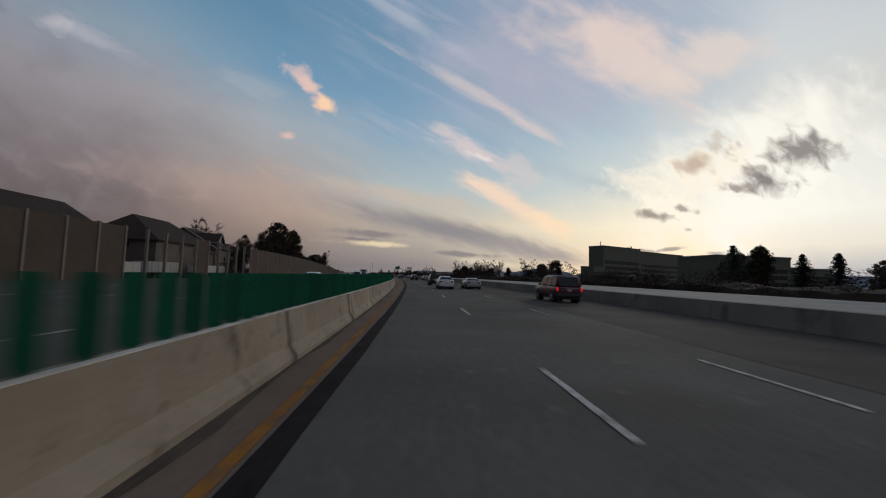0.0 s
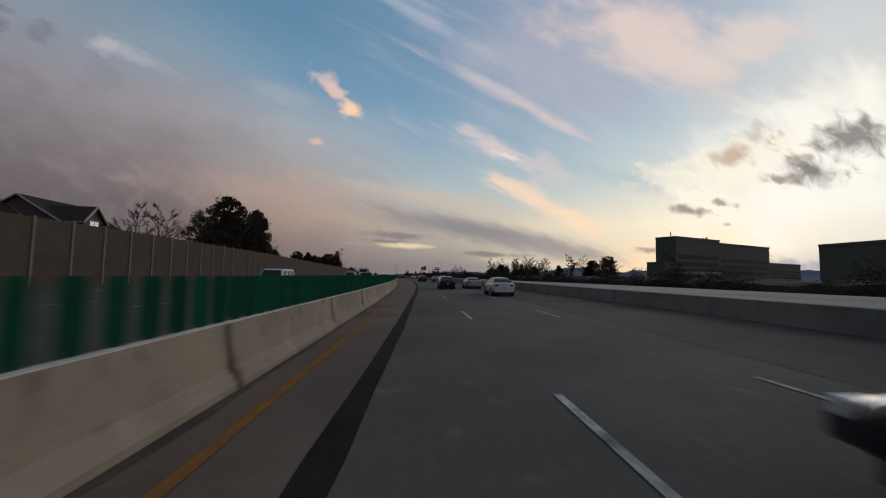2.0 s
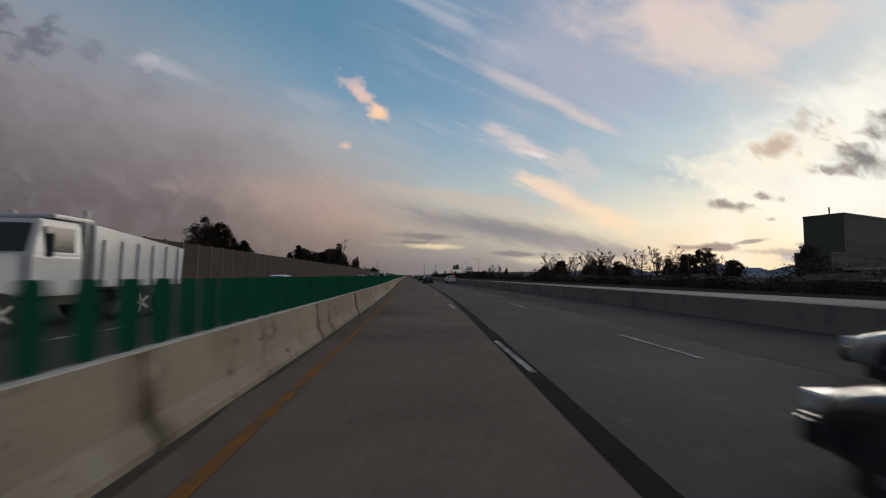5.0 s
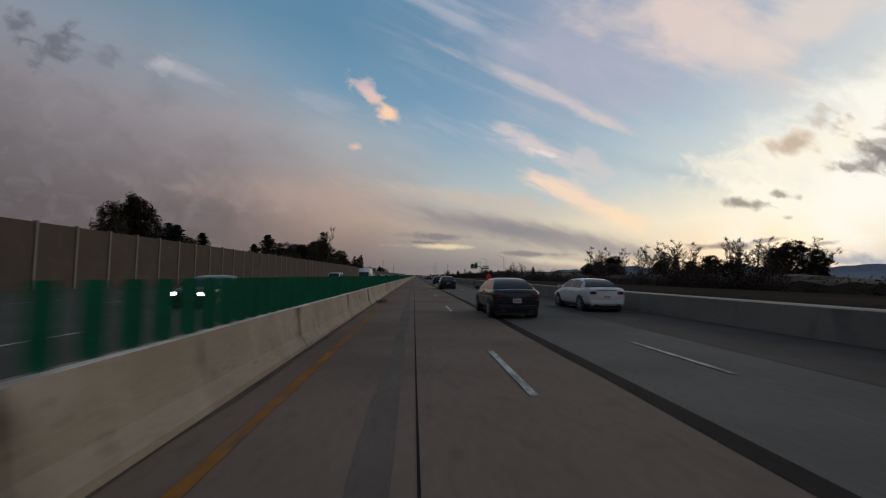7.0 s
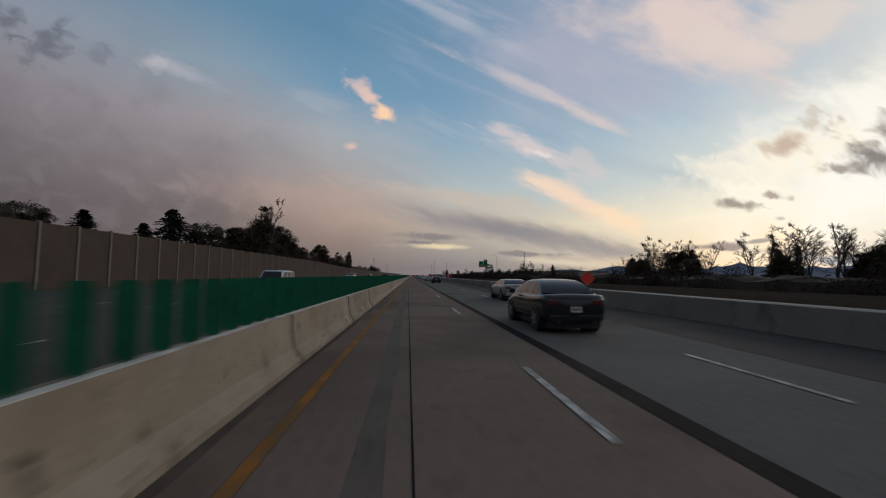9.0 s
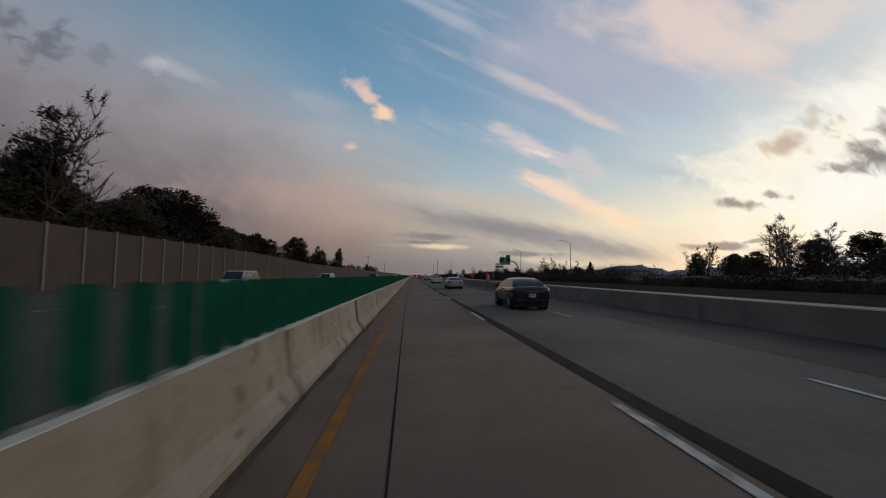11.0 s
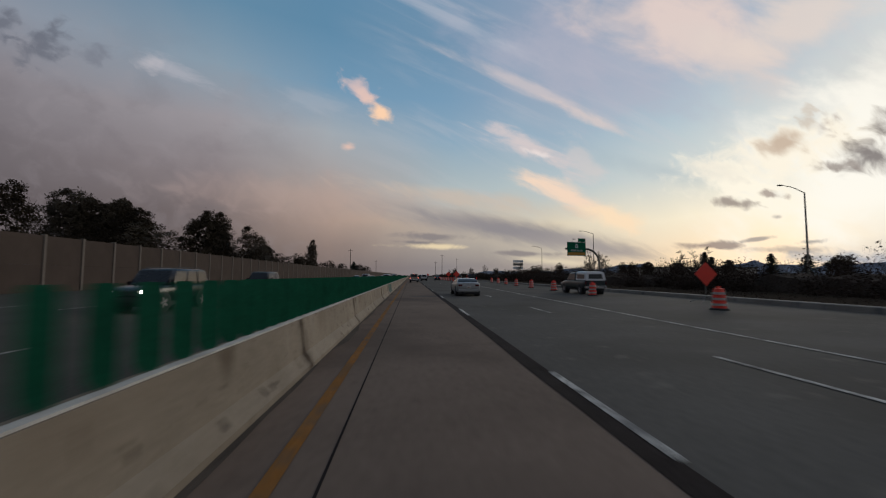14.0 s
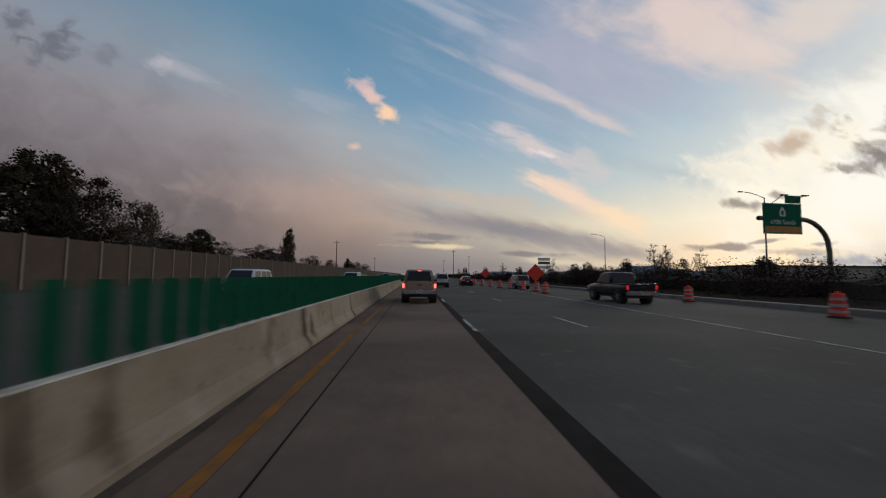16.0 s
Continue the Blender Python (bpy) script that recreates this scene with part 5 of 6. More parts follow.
SHAPES = {
    # length, half width, height, belt, wheel radius, cabin foot (rear, front) and roof (rear, front) as shares of length, tail
    "sedan": (4.5, 0.9, 1.5, 0.97, 0.335, 0.1, 0.77, 0.27, 0.55, "trunk"),
    "coupe": (4.9, 0.93, 1.38, 0.94, 0.345, 0.10, 0.70, 0.28, 0.50, "trunk"),
    "suv": (4.8, 0.92, 1.80, 1.08, 0.37, 0.005, 0.72, 0.05, 0.60, "hatch"),
    "wagon": (4.7, 0.9, 1.72, 1.0, 0.33, 0.005, 0.78, 0.06, 0.62, "hatch"),
    "pickup": (5.6, 0.97, 1.88, 1.14, 0.39, 0.36, 0.74, 0.39, 0.62, "bed"),
    "van": (5.9, 1.0, 2.6, 1.15, 0.36, 0.0, 0.86, 0.01, 0.70, "hatch"),
}


def greenhouse(h, paint, y0, y1, zb, top, wb, kind):
    """The arched cabin of a saloon, with its glass laid on the same curve."""
    n = 20

    def ring(t, out=0.0):
        q = t ** 0.9
        arch = max(0.0, 1 - abs(2 * q - 1) ** (2.7 if kind == "sedan" else 2.4)) ** 0.92
        z = (top - zb) * arch + out
        y = y0 + (y1 - y0) * t
        half = [(wb + out, 0.0), (wb - 0.1 * z + out, 0.16 * z), (wb - 0.22 * z + out, 0.5 * z), (wb - 0.4 * z + out, 0.84 * z), (wb - 0.56 * z, 0.95 * z), ((wb - 0.56 * z) * 0.55, 0.99 * z), (0.0, z)]
        return [Vector((x, y, zb - 0.03 + q_)) for x, q_ in half] + [Vector((-x, y, zb - 0.03 + q_)) for x, q_ in half[-2::-1]]

    def grid(name, ts, cols, out, material, parent):
        bm = bmesh.new()
        rows = [[bm.verts.new(p) for p in ring(t, out)[cols[0]:cols[1] + 1]] for t in ts]
        for a, b in zip(rows, rows[1:]):
            for j in range(len(a) - 1):
                bm.faces.new((a[j], a[j + 1], b[j + 1], b[j]))
        bmesh.ops.recalc_face_normals(bm, faces=bm.faces)
        return shade(part(name, bm, material, parent))

    cabin = grid("cabin", [i / n for i in range(n + 1)], (0, 12), 0.0, paint, h)
    grid("rear_window", [0.025 + 0.22 * i / 6 for i in range(7)], (4, 8), 0.008, GLASS, cabin)
    grid("windshield", [0.77 + 0.2 * i / 6 for i in range(7)], (4, 8), 0.008, GLASS, cabin)
    for cols in ((1, 3), (9, 11)):
        for a, b in ((0.16, 0.27), (0.285, 0.52), (0.545, 0.86)) if kind == "sedan" else ((0.18, 0.4), (0.43, 0.85)):
            grid("side_window", [a + (b - a) * i / 6 for i in range(7)], cols, 0.008, GLASS, cabin)
    return cabin


def car(kind, paint, label, lit=False, brake=False, heads=False, category="car", name=None):
    L, W, Hh, B, r, c0, c1, r0, r1, tail = SHAPES[kind]
    h = holder(name or ("car" if kind in ("sedan", "coupe", "wagon") else {"suv": "suv", "pickup": "pickup_truck", "van": "cargo_van"}[kind]), None, label, category, "traffic on the freeway")
    sill = 0.24 if kind in ("sedan", "coupe") else 0.36 if kind != "pickup" else 0.45
    rear = {"trunk": (B + 0.06, B + 0.1), "hatch": (B - 0.02, B), "bed": (B - 0.03, B)}[tail]
    nose = B - (0.2 if kind in ("sedan", "coupe", "wagon") else 0.12)
    st = [(0.0, 0.86, sill + 0.14, rear[0] - 0.12, rear[1] - 0.1), (0.015, 0.95, sill + 0.06, rear[0], rear[1]), (0.1, 1.0, sill, rear[0], rear[1]), (0.3, 1.0, sill, B, B + 0.03), (0.6, 1.0, sill, B, B + 0.03),
          (0.72, 1.0, sill, B - 0.01, B + 0.04), (0.86, 0.98, sill, nose + 0.06, nose + 0.12), (0.95, 0.93, sill + 0.02, nose - 0.04, nose + 0.03), (0.99, 0.84, sill + 0.06, nose - 0.2, nose - 0.12), (1.0, 0.78, sill + 0.12, nose - 0.28, nose - 0.22)]
    shell = shade(part("body", loft(bmesh.new(), [body_ring(q * L, w * W, zb, zs, zt) for q, w, zb, zs, zt in st]), paint, h))
    smooth = shell.modifiers.new("smooth", "SUBSURF")
    smooth.levels = smooth.render_levels = 1
    # cabin
    wb, wr = W * 0.93, W * (0.72 if kind in ("sedan", "coupe") else 0.8 if kind != "van" else 0.86)
    zb, zr = B - 0.02, Hh - 0.05
    if tail == "trunk":
        greenhouse(h, paint, c0 * L, c1 * L, B + 0.02, Hh, W * 0.92, kind)
    else:
        foot = [(-wb, c0 * L, zb), (wb, c0 * L, zb), (wb, c1 * L, zb), (-wb, c1 * L, zb)]
        roof = [(-wr, r0 * L, zr), (wr, r0 * L, zr), (wr, r1 * L, zr), (-wr, r1 * L, zr)]
        cap = [(x * 0.86, y + (0.12 if y < (r0 + r1) / 2 * L else -0.16), Hh) for x, y, z in roof]
        bm = loft(bmesh.new(), [foot, roof, cap])
        rounded(bm, 0.045)
        cabin = shade(part("cabin", bm, paint, h))
        faces = {"rear": (foot[0], foot[1], roof[1], roof[0]), "right": (foot[1], foot[2], roof[2], roof[1]), "front": (foot[2], foot[3], roof[3], roof[2]), "left": (foot[3], foot[0], roof[0], roof[3])}
        part("rear_window", slab(bmesh.new(), faces["rear"], 0.09, 0.91, 0.14 if tail != "hatch" else 0.1, 0.93, 1), GLASS, cabin)
        part("windshield", slab(bmesh.new(), faces["front"], 0.07, 0.93, 0.06 if kind == "van" else 0.08, 0.6 if kind == "van" else 0.94, 1), GLASS, cabin)
        for side in ("left", "right"):
            cuts = ((0.1, 0.46), (0.5, 0.92)) if kind not in ("pickup", "van") else ((0.08, 0.9),)
            if kind in ("suv", "wagon"):
                cuts = ((0.06, 0.3), (0.34, 0.6), (0.64, 0.93))
            if kind == "van":
                cuts = ((0.74, 0.95),)
            for a, b in cuts:
                if side == "left":
                    a, b = 1 - b, 1 - a
                part("side_window", slab(bmesh.new(), faces[side], a, b, 0.1, 0.55 if kind == "van" else 0.9, 1), GLASS, cabin)
    for s in (-1, 1):
        for y in (0.185 * L, 0.8 * L):
            part("wheel_arch", lathe(bmesh.new(), [(s * (W * 0.6 - W), r * 1.16), (s * 0.004, r * 1.16), (s * 0.004, r * 1.0)], s * W, y, r * 1.04), BLACK, h)
            wheel(h, s * (W + 0.016), y, r, s)
        m = rounded(box(bmesh.new(), s * W - 0.01 if s > 0 else s * W - 0.2, c1 * L - 0.5, B + 0.0, s * W + 0.2 if s > 0 else s * W + 0.01, c1 * L - 0.36, B + 0.15), 0.03)
        part("mirror", m, paint if kind != "pickup" else BLACK, h)
        for y in ((0.36, 0.56) if kind != "pickup" else (0.56,)):
            part("door_handle", rounded(box(bmesh.new(), s * W * 0.985 - 0.015, y * L, B - 0.16, s * W * 0.985 + 0.015, y * L + 0.16, B - 0.12), 0.008, 1), BLACK if paint in (WHITE_CAR, SILVER_CAR) else paint, h)
        # tail lamps
        tm = BRAKE if brake else TAIL_ON if lit else TAIL
        if tail == "trunk":
            t = box(bmesh.new(), min(s * W * 0.52, s * W * 0.84), -0.004, B - 0.2, max(s * W * 0.52, s * W * 0.84), 0.16, B - 0.06)
        elif kind == "van":
            t = box(bmesh.new(), min(s * W * 0.84, s * W * 0.97), -0.012, B - 0.3, max(s * W * 0.84, s * W * 0.97), 0.1, B + 0.25)
        else:
            t = box(bmesh.new(), min(s * W * 0.84, s * W * 0.95), -0.012, B - 0.3, max(s * W * 0.84, s * W * 0.95), 0.1, B - 0.06)
        part("tail_lamp", rounded(t, 0.02, 1), tm, h)
        t = box(bmesh.new(), min(s * W * 0.5, s * W * 0.86), L * 0.965, nose - 0.2, max(s * W * 0.5, s * W * 0.86), L * 0.993, nose - 0.06)
        part("head_lamp", rounded(t, 0.02, 1), LAMP_ON if heads else LAMP, h)
    bw = W * (0.85 if tail == "trunk" else 0.94)
    bump = rounded(box(bmesh.new(), -bw, -0.045 if tail == "trunk" else -0.06, sill + 0.06, bw, 0.2, sill + 0.3), 0.06 if tail == "trunk" else 0.035, 3)
    part("rear_bumper", bump, CHROME if kind == "pickup" else BLACK if kind in ("suv", "van") else paint, h)
    part("front_bumper", rounded(box(bmesh.new(), -W * 0.84, L - 0.12, sill + 0.06, W * 0.84, L + 0.05, sill + 0.28), 0.035), BLACK if kind != "sedan" else paint, h)
    part("grille", rounded(box(bmesh.new(), -W * 0.45, L * 0.97, nose - 0.24, W * 0.45, L * 0.998, nose - 0.08), 0.015, 1), BLACK, h)
    z = sill + 0.34 if tail == "trunk" else sill + 0.14 if tail == "bed" else B - 0.32
    y = -0.075 if tail == "bed" else -0.022
    plate = part("number_plate", box(bmesh.new(), -0.15, y, z, 0.15, 0.06, z + 0.15), PLATE, h)
    bars = bmesh.new()
    for i in range(3):
        box(bars, -0.12 + i * 0.085, y - 0.004, z + 0.05, -0.055 + i * 0.085, y, z + 0.11)
    part("plate_marking", bars, PLATE_BAR, plate)
    part("underside", box(bmesh.new(), -W * 0.8, 0.25, sill - 0.12, W * 0.8, L - 0.3, sill + 0.05), BLACK, h)
    for s in (-0.55, 0.55):
        if kind in ("sedan", "coupe"):
            part("exhaust", rounded(box(bmesh.new(), s * W - 0.06, -0.07, sill + 0.04, s * W + 0.06, 0.1, sill + 0.1), 0.012, 1), BLACK, h)
    if tail == "bed":
        part("bed", box(bmesh.new(), -W * 0.84, 0.1, B - 0.01, W * 0.84, c0 * L - 0.05, B + 0.02), BLACK, h)
        part("tailgate", rounded(box(bmesh.new(), -W * 0.76, -0.03, sill + 0.3, W * 0.76, 0.05, B + 0.02), 0.015, 1), paint, h)
        part("tailgate_handle", box(bmesh.new(), -0.13, -0.05, B - 0.16, 0.13, 0.0, B - 0.1), BLACK, h)
        for s in (-1, 1):
            part("bed_rail", rounded(box(bmesh.new(), s * W * 0.9 - 0.05, 0.04, B - 0.03, s * W * 0.9 + 0.05, c0 * L, B + 0.06), 0.02, 1), paint, h)
        part("brake_light", box(bmesh.new(), -0.12, r0 * L - 0.03, Hh - 0.1, 0.12, r0 * L + 0.05, Hh - 0.06), BRAKE if brake else TAIL, h)
    elif tail == "hatch" and kind != "van":
        part("tailgate_trim", box(bmesh.new(), -W * 0.6, -0.02, B - 0.12, W * 0.6, 0.04, B - 0.08), CHROME, h)
        for s in (-1, 1):
            rail = bmesh.new()
            tube(rail, Vector((s * wr * 0.84, r0 * L + 0.3, Hh + 0.05)), Vector((s * wr * 0.84, r1 * L - 0.2, Hh + 0.05)), 0.02, 0.02, 6)
            for y in (r0 * L + 0.35, r1 * L - 0.25):
                tube(rail, Vector((s * wr * 0.84, y, Hh - 0.03)), Vector((s * wr * 0.84, y, Hh + 0.05)), 0.02, 0.02, 5)
            part("roof_rail", rail, BLACK, h)
    elif kind == "van":
        for x in (-0.012,):
            part("door_seam", box(bmesh.new(), x, -0.012, sill + 0.3, -x, 0.02, Hh - 0.2), BLACK, h)
        for s in (-1, 1):
            for q in (0.16, 0.34, 0.52):
                part("side_rib", box(bmesh.new(), s * W * 0.97 - 0.03, q * L, B + 0.06, s * W * 0.97 + 0.012, q * L + 0.07, B + 0.16), paint, h)
            part("side_moulding", rounded(box(bmesh.new(), s * W - 0.02, 0.12 * L, B - 0.38, s * W + 0.025, 0.7 * L, B - 0.24), 0.01, 1), BLACK, h)
    else:
        part("trunk_seam", box(bmesh.new(), -W * 0.5, -0.014, B - 0.03, W * 0.5, 0.02, B - 0.01), BLACK, h)
    return h


def park(ob, s, l, turn=0.0, z=0.012):
    ob.matrix_basis = stand(s, l, z, turn)
    return ob


def oncoming(ob, s, l):
    """Faces the camera's way of travel, with its front at s."""
    L = max((c.bound_box[6][1] for c in ob.children if c.name.startswith("body")), default=5)
    ob.matrix_basis = stand(s + L, l, 0.012, 180)
    return ob


park(car("pickup", TAN_CAR, "champagne pickup truck with lit tail lamps in the carpool lane", brake=True), 526.6, 2.4)
park(car("suv", RED_CAR, "dark red suv with one lit tail lamp beside the wall", lit=True), 25.6, 12.2)
park(car("sedan", WHITE_CAR, "white four-door sedan in the middle lane"), 93.4, 9.1)
park(car("coupe", SILVER_CAR, "silver two-door coupe with dark rear panel"), 110.1, 9.5)
park(car("sedan", BLACK_CAR, "black sedan with a red-marked plate", lit=False), 291.0, 6.3)
park(car("sedan", BLACK_CAR, "black sedan with a pale plate in the second lane"), 263.4, 5.9)
park(car("sedan", BLACK_CAR, "black sedan with a pale plate in the second lane"), 232.2, 5.9)
park(car("sedan", BLACK_CAR, "black sedan with an arched roof in the second lane"), 361.2, 6.8)
park(car("sedan", BLACK_CAR, "black sedan following the pale line"), 154.3, 5.9)
park(car("sedan", WHITE_CAR, "white sedan beside the retaining wall"), 140.1, 9.1)
park(car("coupe", SILVER_CAR, "silver coupe with a dark tail panel"), 156.8, 9.5)
park(car("sedan", WHITE_CAR, "white four-door sedan in the second lane"), 45.2, 6.0)
park(car("coupe", SILVER_CAR, "silver two-door coupe with dark rear panel"), 47.7, 9.6)
park(car("wagon", BLACK_CAR, "small black hatchback in the second lane"), 60.7, 6.1)
park(car("coupe", SILVER_CAR, "silver coupe with a dark tail panel"), 389, 6.3)
park(car("sedan", WHITE_CAR, "pale sedan in the second lane"), 420.5, 6.1)
park(car("sedan", WHITE_CAR, "white sedan with dark tail lamps in the third lane"), 235, 10.6)
park(car("coupe", SILVER_CAR, "silver coupe running ahead of the black sedan"), 305, 8.5)
park(car("sedan", BLACK_CAR, "black sedan ahead in the second lane"), 107.6, 6.0)
park(car("coupe", SILVER_CAR, "silver coupe with a dark tail panel"), 469.2, 6.0)
park(car("pickup", BLACK_CAR, "black pickup truck with one lit tail lamp", lit=True), 527, 15.3)
camper = park(car("pickup", GREEN_CAR, "dark green pickup truck carrying a white camper shell"), 471.5, 17.0)
bm = loft(bmesh.new(), [[(-0.9, 0.02, 1.15), (0.9, 0.02, 1.15), (0.9, 2.0, 1.15), (-0.9, 2.0, 1.15)], [(-0.8, 0.12, 1.8), (0.8, 0.12, 1.8), (0.8, 2.0, 1.85), (-0.8, 2.0, 1.85)], [(-0.68, 0.22, 1.92), (0.68, 0.22, 1.92), (0.68, 1.95, 1.96), (-0.68, 1.95, 1.96)]])
shell = part("camper_shell", rounded(bm, 0.04), WHITE_CAR, camper, "white camper shell")
part("shell_window", slab(bmesh.new(), ((-0.9, 0.02, 1.15), (0.9, 0.02, 1.15), (0.8, 0.12, 1.8), (-0.8, 0.12, 1.8)), 0.15, 0.85, 0.25, 0.85, 1), GLASS, shell)
part("shell_window", slab(bmesh.new(), ((0.9, 0.02, 1.15), (0.9, 2.0, 1.15), (0.8, 2.0, 1.85), (0.8, 0.12, 1.8)), 0.12, 0.9, 0.25, 0.8, 1), GLASS, shell)
part("shell_window", slab(bmesh.new(), ((-0.9, 2.0, 1.15), (-0.9, 0.02, 1.15), (-0.8, 0.12, 1.8), (-0.8, 2.0, 1.85)), 0.1, 0.88, 0.25, 0.8, 1), GLASS, shell)
park(car("suv", WHITE_CAR, "white suv ahead beside the carpool lane", lit=False), 556, 5.6)
park(car("sedan", BLACK_CAR, "dark sedan in a middle lane", lit=True), 566, 10.2)
park(car("wagon", SILVER_CAR, "silver hatchback at the exit lane", lit=False), 553, 15.4)
park(car("suv", BLACK_CAR, "black suv with lit tail lamps far ahead", lit=True), 610, 5.8)
park(car("sedan", RED_CAR, "dark red sedan far ahead", lit=True), 640, 9.4)
park(car("wagon", WHITE_CAR, "white hatchback far ahead in the carpool lane", lit=True), 600, 2.4)

oncoming(car("pickup", WHITE_CAR, "white pickup truck with its headlamps lit on the opposite side", heads=True), 131, -8.2)
oncoming(car("suv", WHITE_CAR, "white compact suv passing on the opposite side"), 272, -9.0)
oncoming(car("wagon", WHITE_CAR, "white minivan on the opposite side"), 402.5, -11.5)
oncoming(car("van", WHITE_CAR, "tall white cargo van on the opposite side", category="van"), 282, -6.2)
oncoming(car("suv", GREEN_CAR, "dark suv with lit headlamps on the opposite side", heads=True), 124, -4.8)
oncoming(car("sedan", BLACK_CAR, "dark sedan with lit headlamps on the opposite side", heads=True), 236, -7.6)
oncoming(car("suv", WHITE_CAR, "white suv with lit headlamps on the opposite side", heads=True), 91, -8.4)
FAR_TRAFFIC = ((443, -8.4, "suv", BLACK_CAR), (41, -8.4, "sedan", WHITE_CAR), (309, -8.4, "suv", WHITE_CAR), (186, -8.4, "sedan", WHITE_CAR), (345, -8.4, "sedan", BLACK_CAR), (456, -9.5, "suv", BLACK_CAR), (374, -12.5, "suv", SILVER_CAR), (475, -12, "suv", BLACK_CAR), (528, -8.4, "suv", WHITE_CAR), (505, -5.0, "sedan", BLACK_CAR), (540, -12, "sedan", SILVER_CAR), (548, -5, "suv", WHITE_CAR),
               (585, -8.6, "sedan", BLACK_CAR), (602, -5, "pickup", SILVER_CAR), (630, -8.6, "suv", WHITE_CAR), (655, -12, "sedan", BLACK_CAR), (690, -5, "suv", BLACK_CAR), (720, -8.6, "sedan", WHITE_CAR),
               (672, -8.6, "suv", WHITE_CAR), (706, -12, "suv", BLACK_CAR), (738, -5, "sedan", BLACK_CAR), (752, -12, "suv", WHITE_CAR), (770, -8.6, "suv", BLACK_CAR), (795, -5, "sedan", WHITE_CAR), (815, -12, "sedan", BLACK_CAR), (840, -8.6, "suv", WHITE_CAR), (870, -5, "suv", BLACK_CAR))
protos = {}
for s, l, kind, paint in FAR_TRAFFIC:
    key = (kind, paint.name)
    if key in protos:
        q = copy_thing(protos[key], Matrix())
    else:
        q = protos[key] = car(kind, paint, "oncoming %s with lit headlamps on the opposite side" % {"suv": "suv", "sedan": "sedan", "pickup": "pickup truck"}[kind], heads=True)
    oncoming(q, s, l)

# white dump truck on the opposite side
truck = holder("dump_truck", stand(172.5, -8.4, 0.012, 180), "white dump truck with a long hood on the opposite side", "truck", "traffic on the freeway")
part("frame", box(bmesh.new(), -0.5, 0.2, 0.6, 0.5, 7.6, 0.9), BLACK, truck)
part("hood", rounded(loft(bmesh.new(), [[(-0.95, 6.1, 0.9), (0.95, 6.1, 0.9), (0.95, 6.1, 2.0), (-0.95, 6.1, 2.0)], [(-0.85, 8.0, 0.9), (0.85, 8.0, 0.9), (0.8, 8.0, 1.75), (-0.8, 8.0, 1.75)]]), 0.08), WHITE_CAR, truck)
part("grille", box(bmesh.new(), -0.6, 7.98, 1.0, 0.6, 8.06, 1.7), BLACK, truck)
cab = part("cab", rounded(loft(bmesh.new(), [[(-1.1, 4.6, 0.9), (1.1, 4.6, 0.9), (1.1, 6.2, 0.9), (-1.1, 6.2, 0.9)], [(-1.1, 4.6, 1.95), (1.1, 4.6, 1.95), (1.1, 6.2, 1.95), (-1.1, 6.2, 1.95)], [(-1.0, 4.6, 2.9), (1.0, 4.6, 2.9), (1.0, 5.9, 2.9), (-1.0, 5.9, 2.9)]]), 0.06), WHITE_CAR, truck)
part("windshield", slab(bmesh.new(), ((1.1, 6.2, 1.95), (-1.1, 6.2, 1.95), (-1.0, 5.9, 2.9), (1.0, 5.9, 2.9)), 0.06, 0.94, 0.08, 0.86, 1), GLASS, cab)
for s in (-1, 1):
    part("side_window", box(bmesh.new(), s * 1.06 - 0.03, 4.9, 2.0, s * 1.06 + 0.03, 5.8, 2.7), GLASS, cab)
    part("mirror", rounded(box(bmesh.new(), s * 1.4 - 0.1, 6.0, 1.9, s * 1.4 + 0.1, 6.08, 2.5), 0.03), BLACK, truck)
    part("head_lamp", box(bmesh.new(), s * 0.72 - 0.12, 7.9, 1.1, s * 0.72 + 0.12, 8.05, 1.35), LAMP, truck)
    for y in (0.8, 2.1, 6.9):
        wheel(truck, s * 1.15, y, 0.52, s)
dump = bmesh.new()
loft(dump, [[(-1.2, 0.0, 1.1), (1.2, 0.0, 1.1), (1.2, 4.3, 1.1), (-1.2, 4.3, 1.1)], [(-1.22, -0.1, 2.5), (1.22, -0.1, 2.5), (1.22, 4.4, 2.9), (-1.22, 4.4, 2.9)]])
dump_body = part("dump_body", dump, WHITE_CAR, truck)
for i in range(6):
    for s in (-1, 1):
        part("rib", box(bmesh.new(), s * 1.24 - 0.04, 0.2 + i * 0.75, 1.1, s * 1.24 + 0.04, 0.32 + i * 0.75, 2.5), WHITE_CAR, dump_body)
part("cab_shield", rounded(box(bmesh.new(), -1.1, 4.3, 2.95, 1.1, 5.6, 3.05), 0.03), WHITE_CAR, truck)
for s in (-1, 1):
    bm = bmesh.new()
    tube(bm, Vector((s * 1.0, 4.45, 0.9)), Vector((s * 1.0, 4.45, 3.3)), 0.07, 0.07, 8)
    part("exhaust_stack", bm, CHROME, truck)

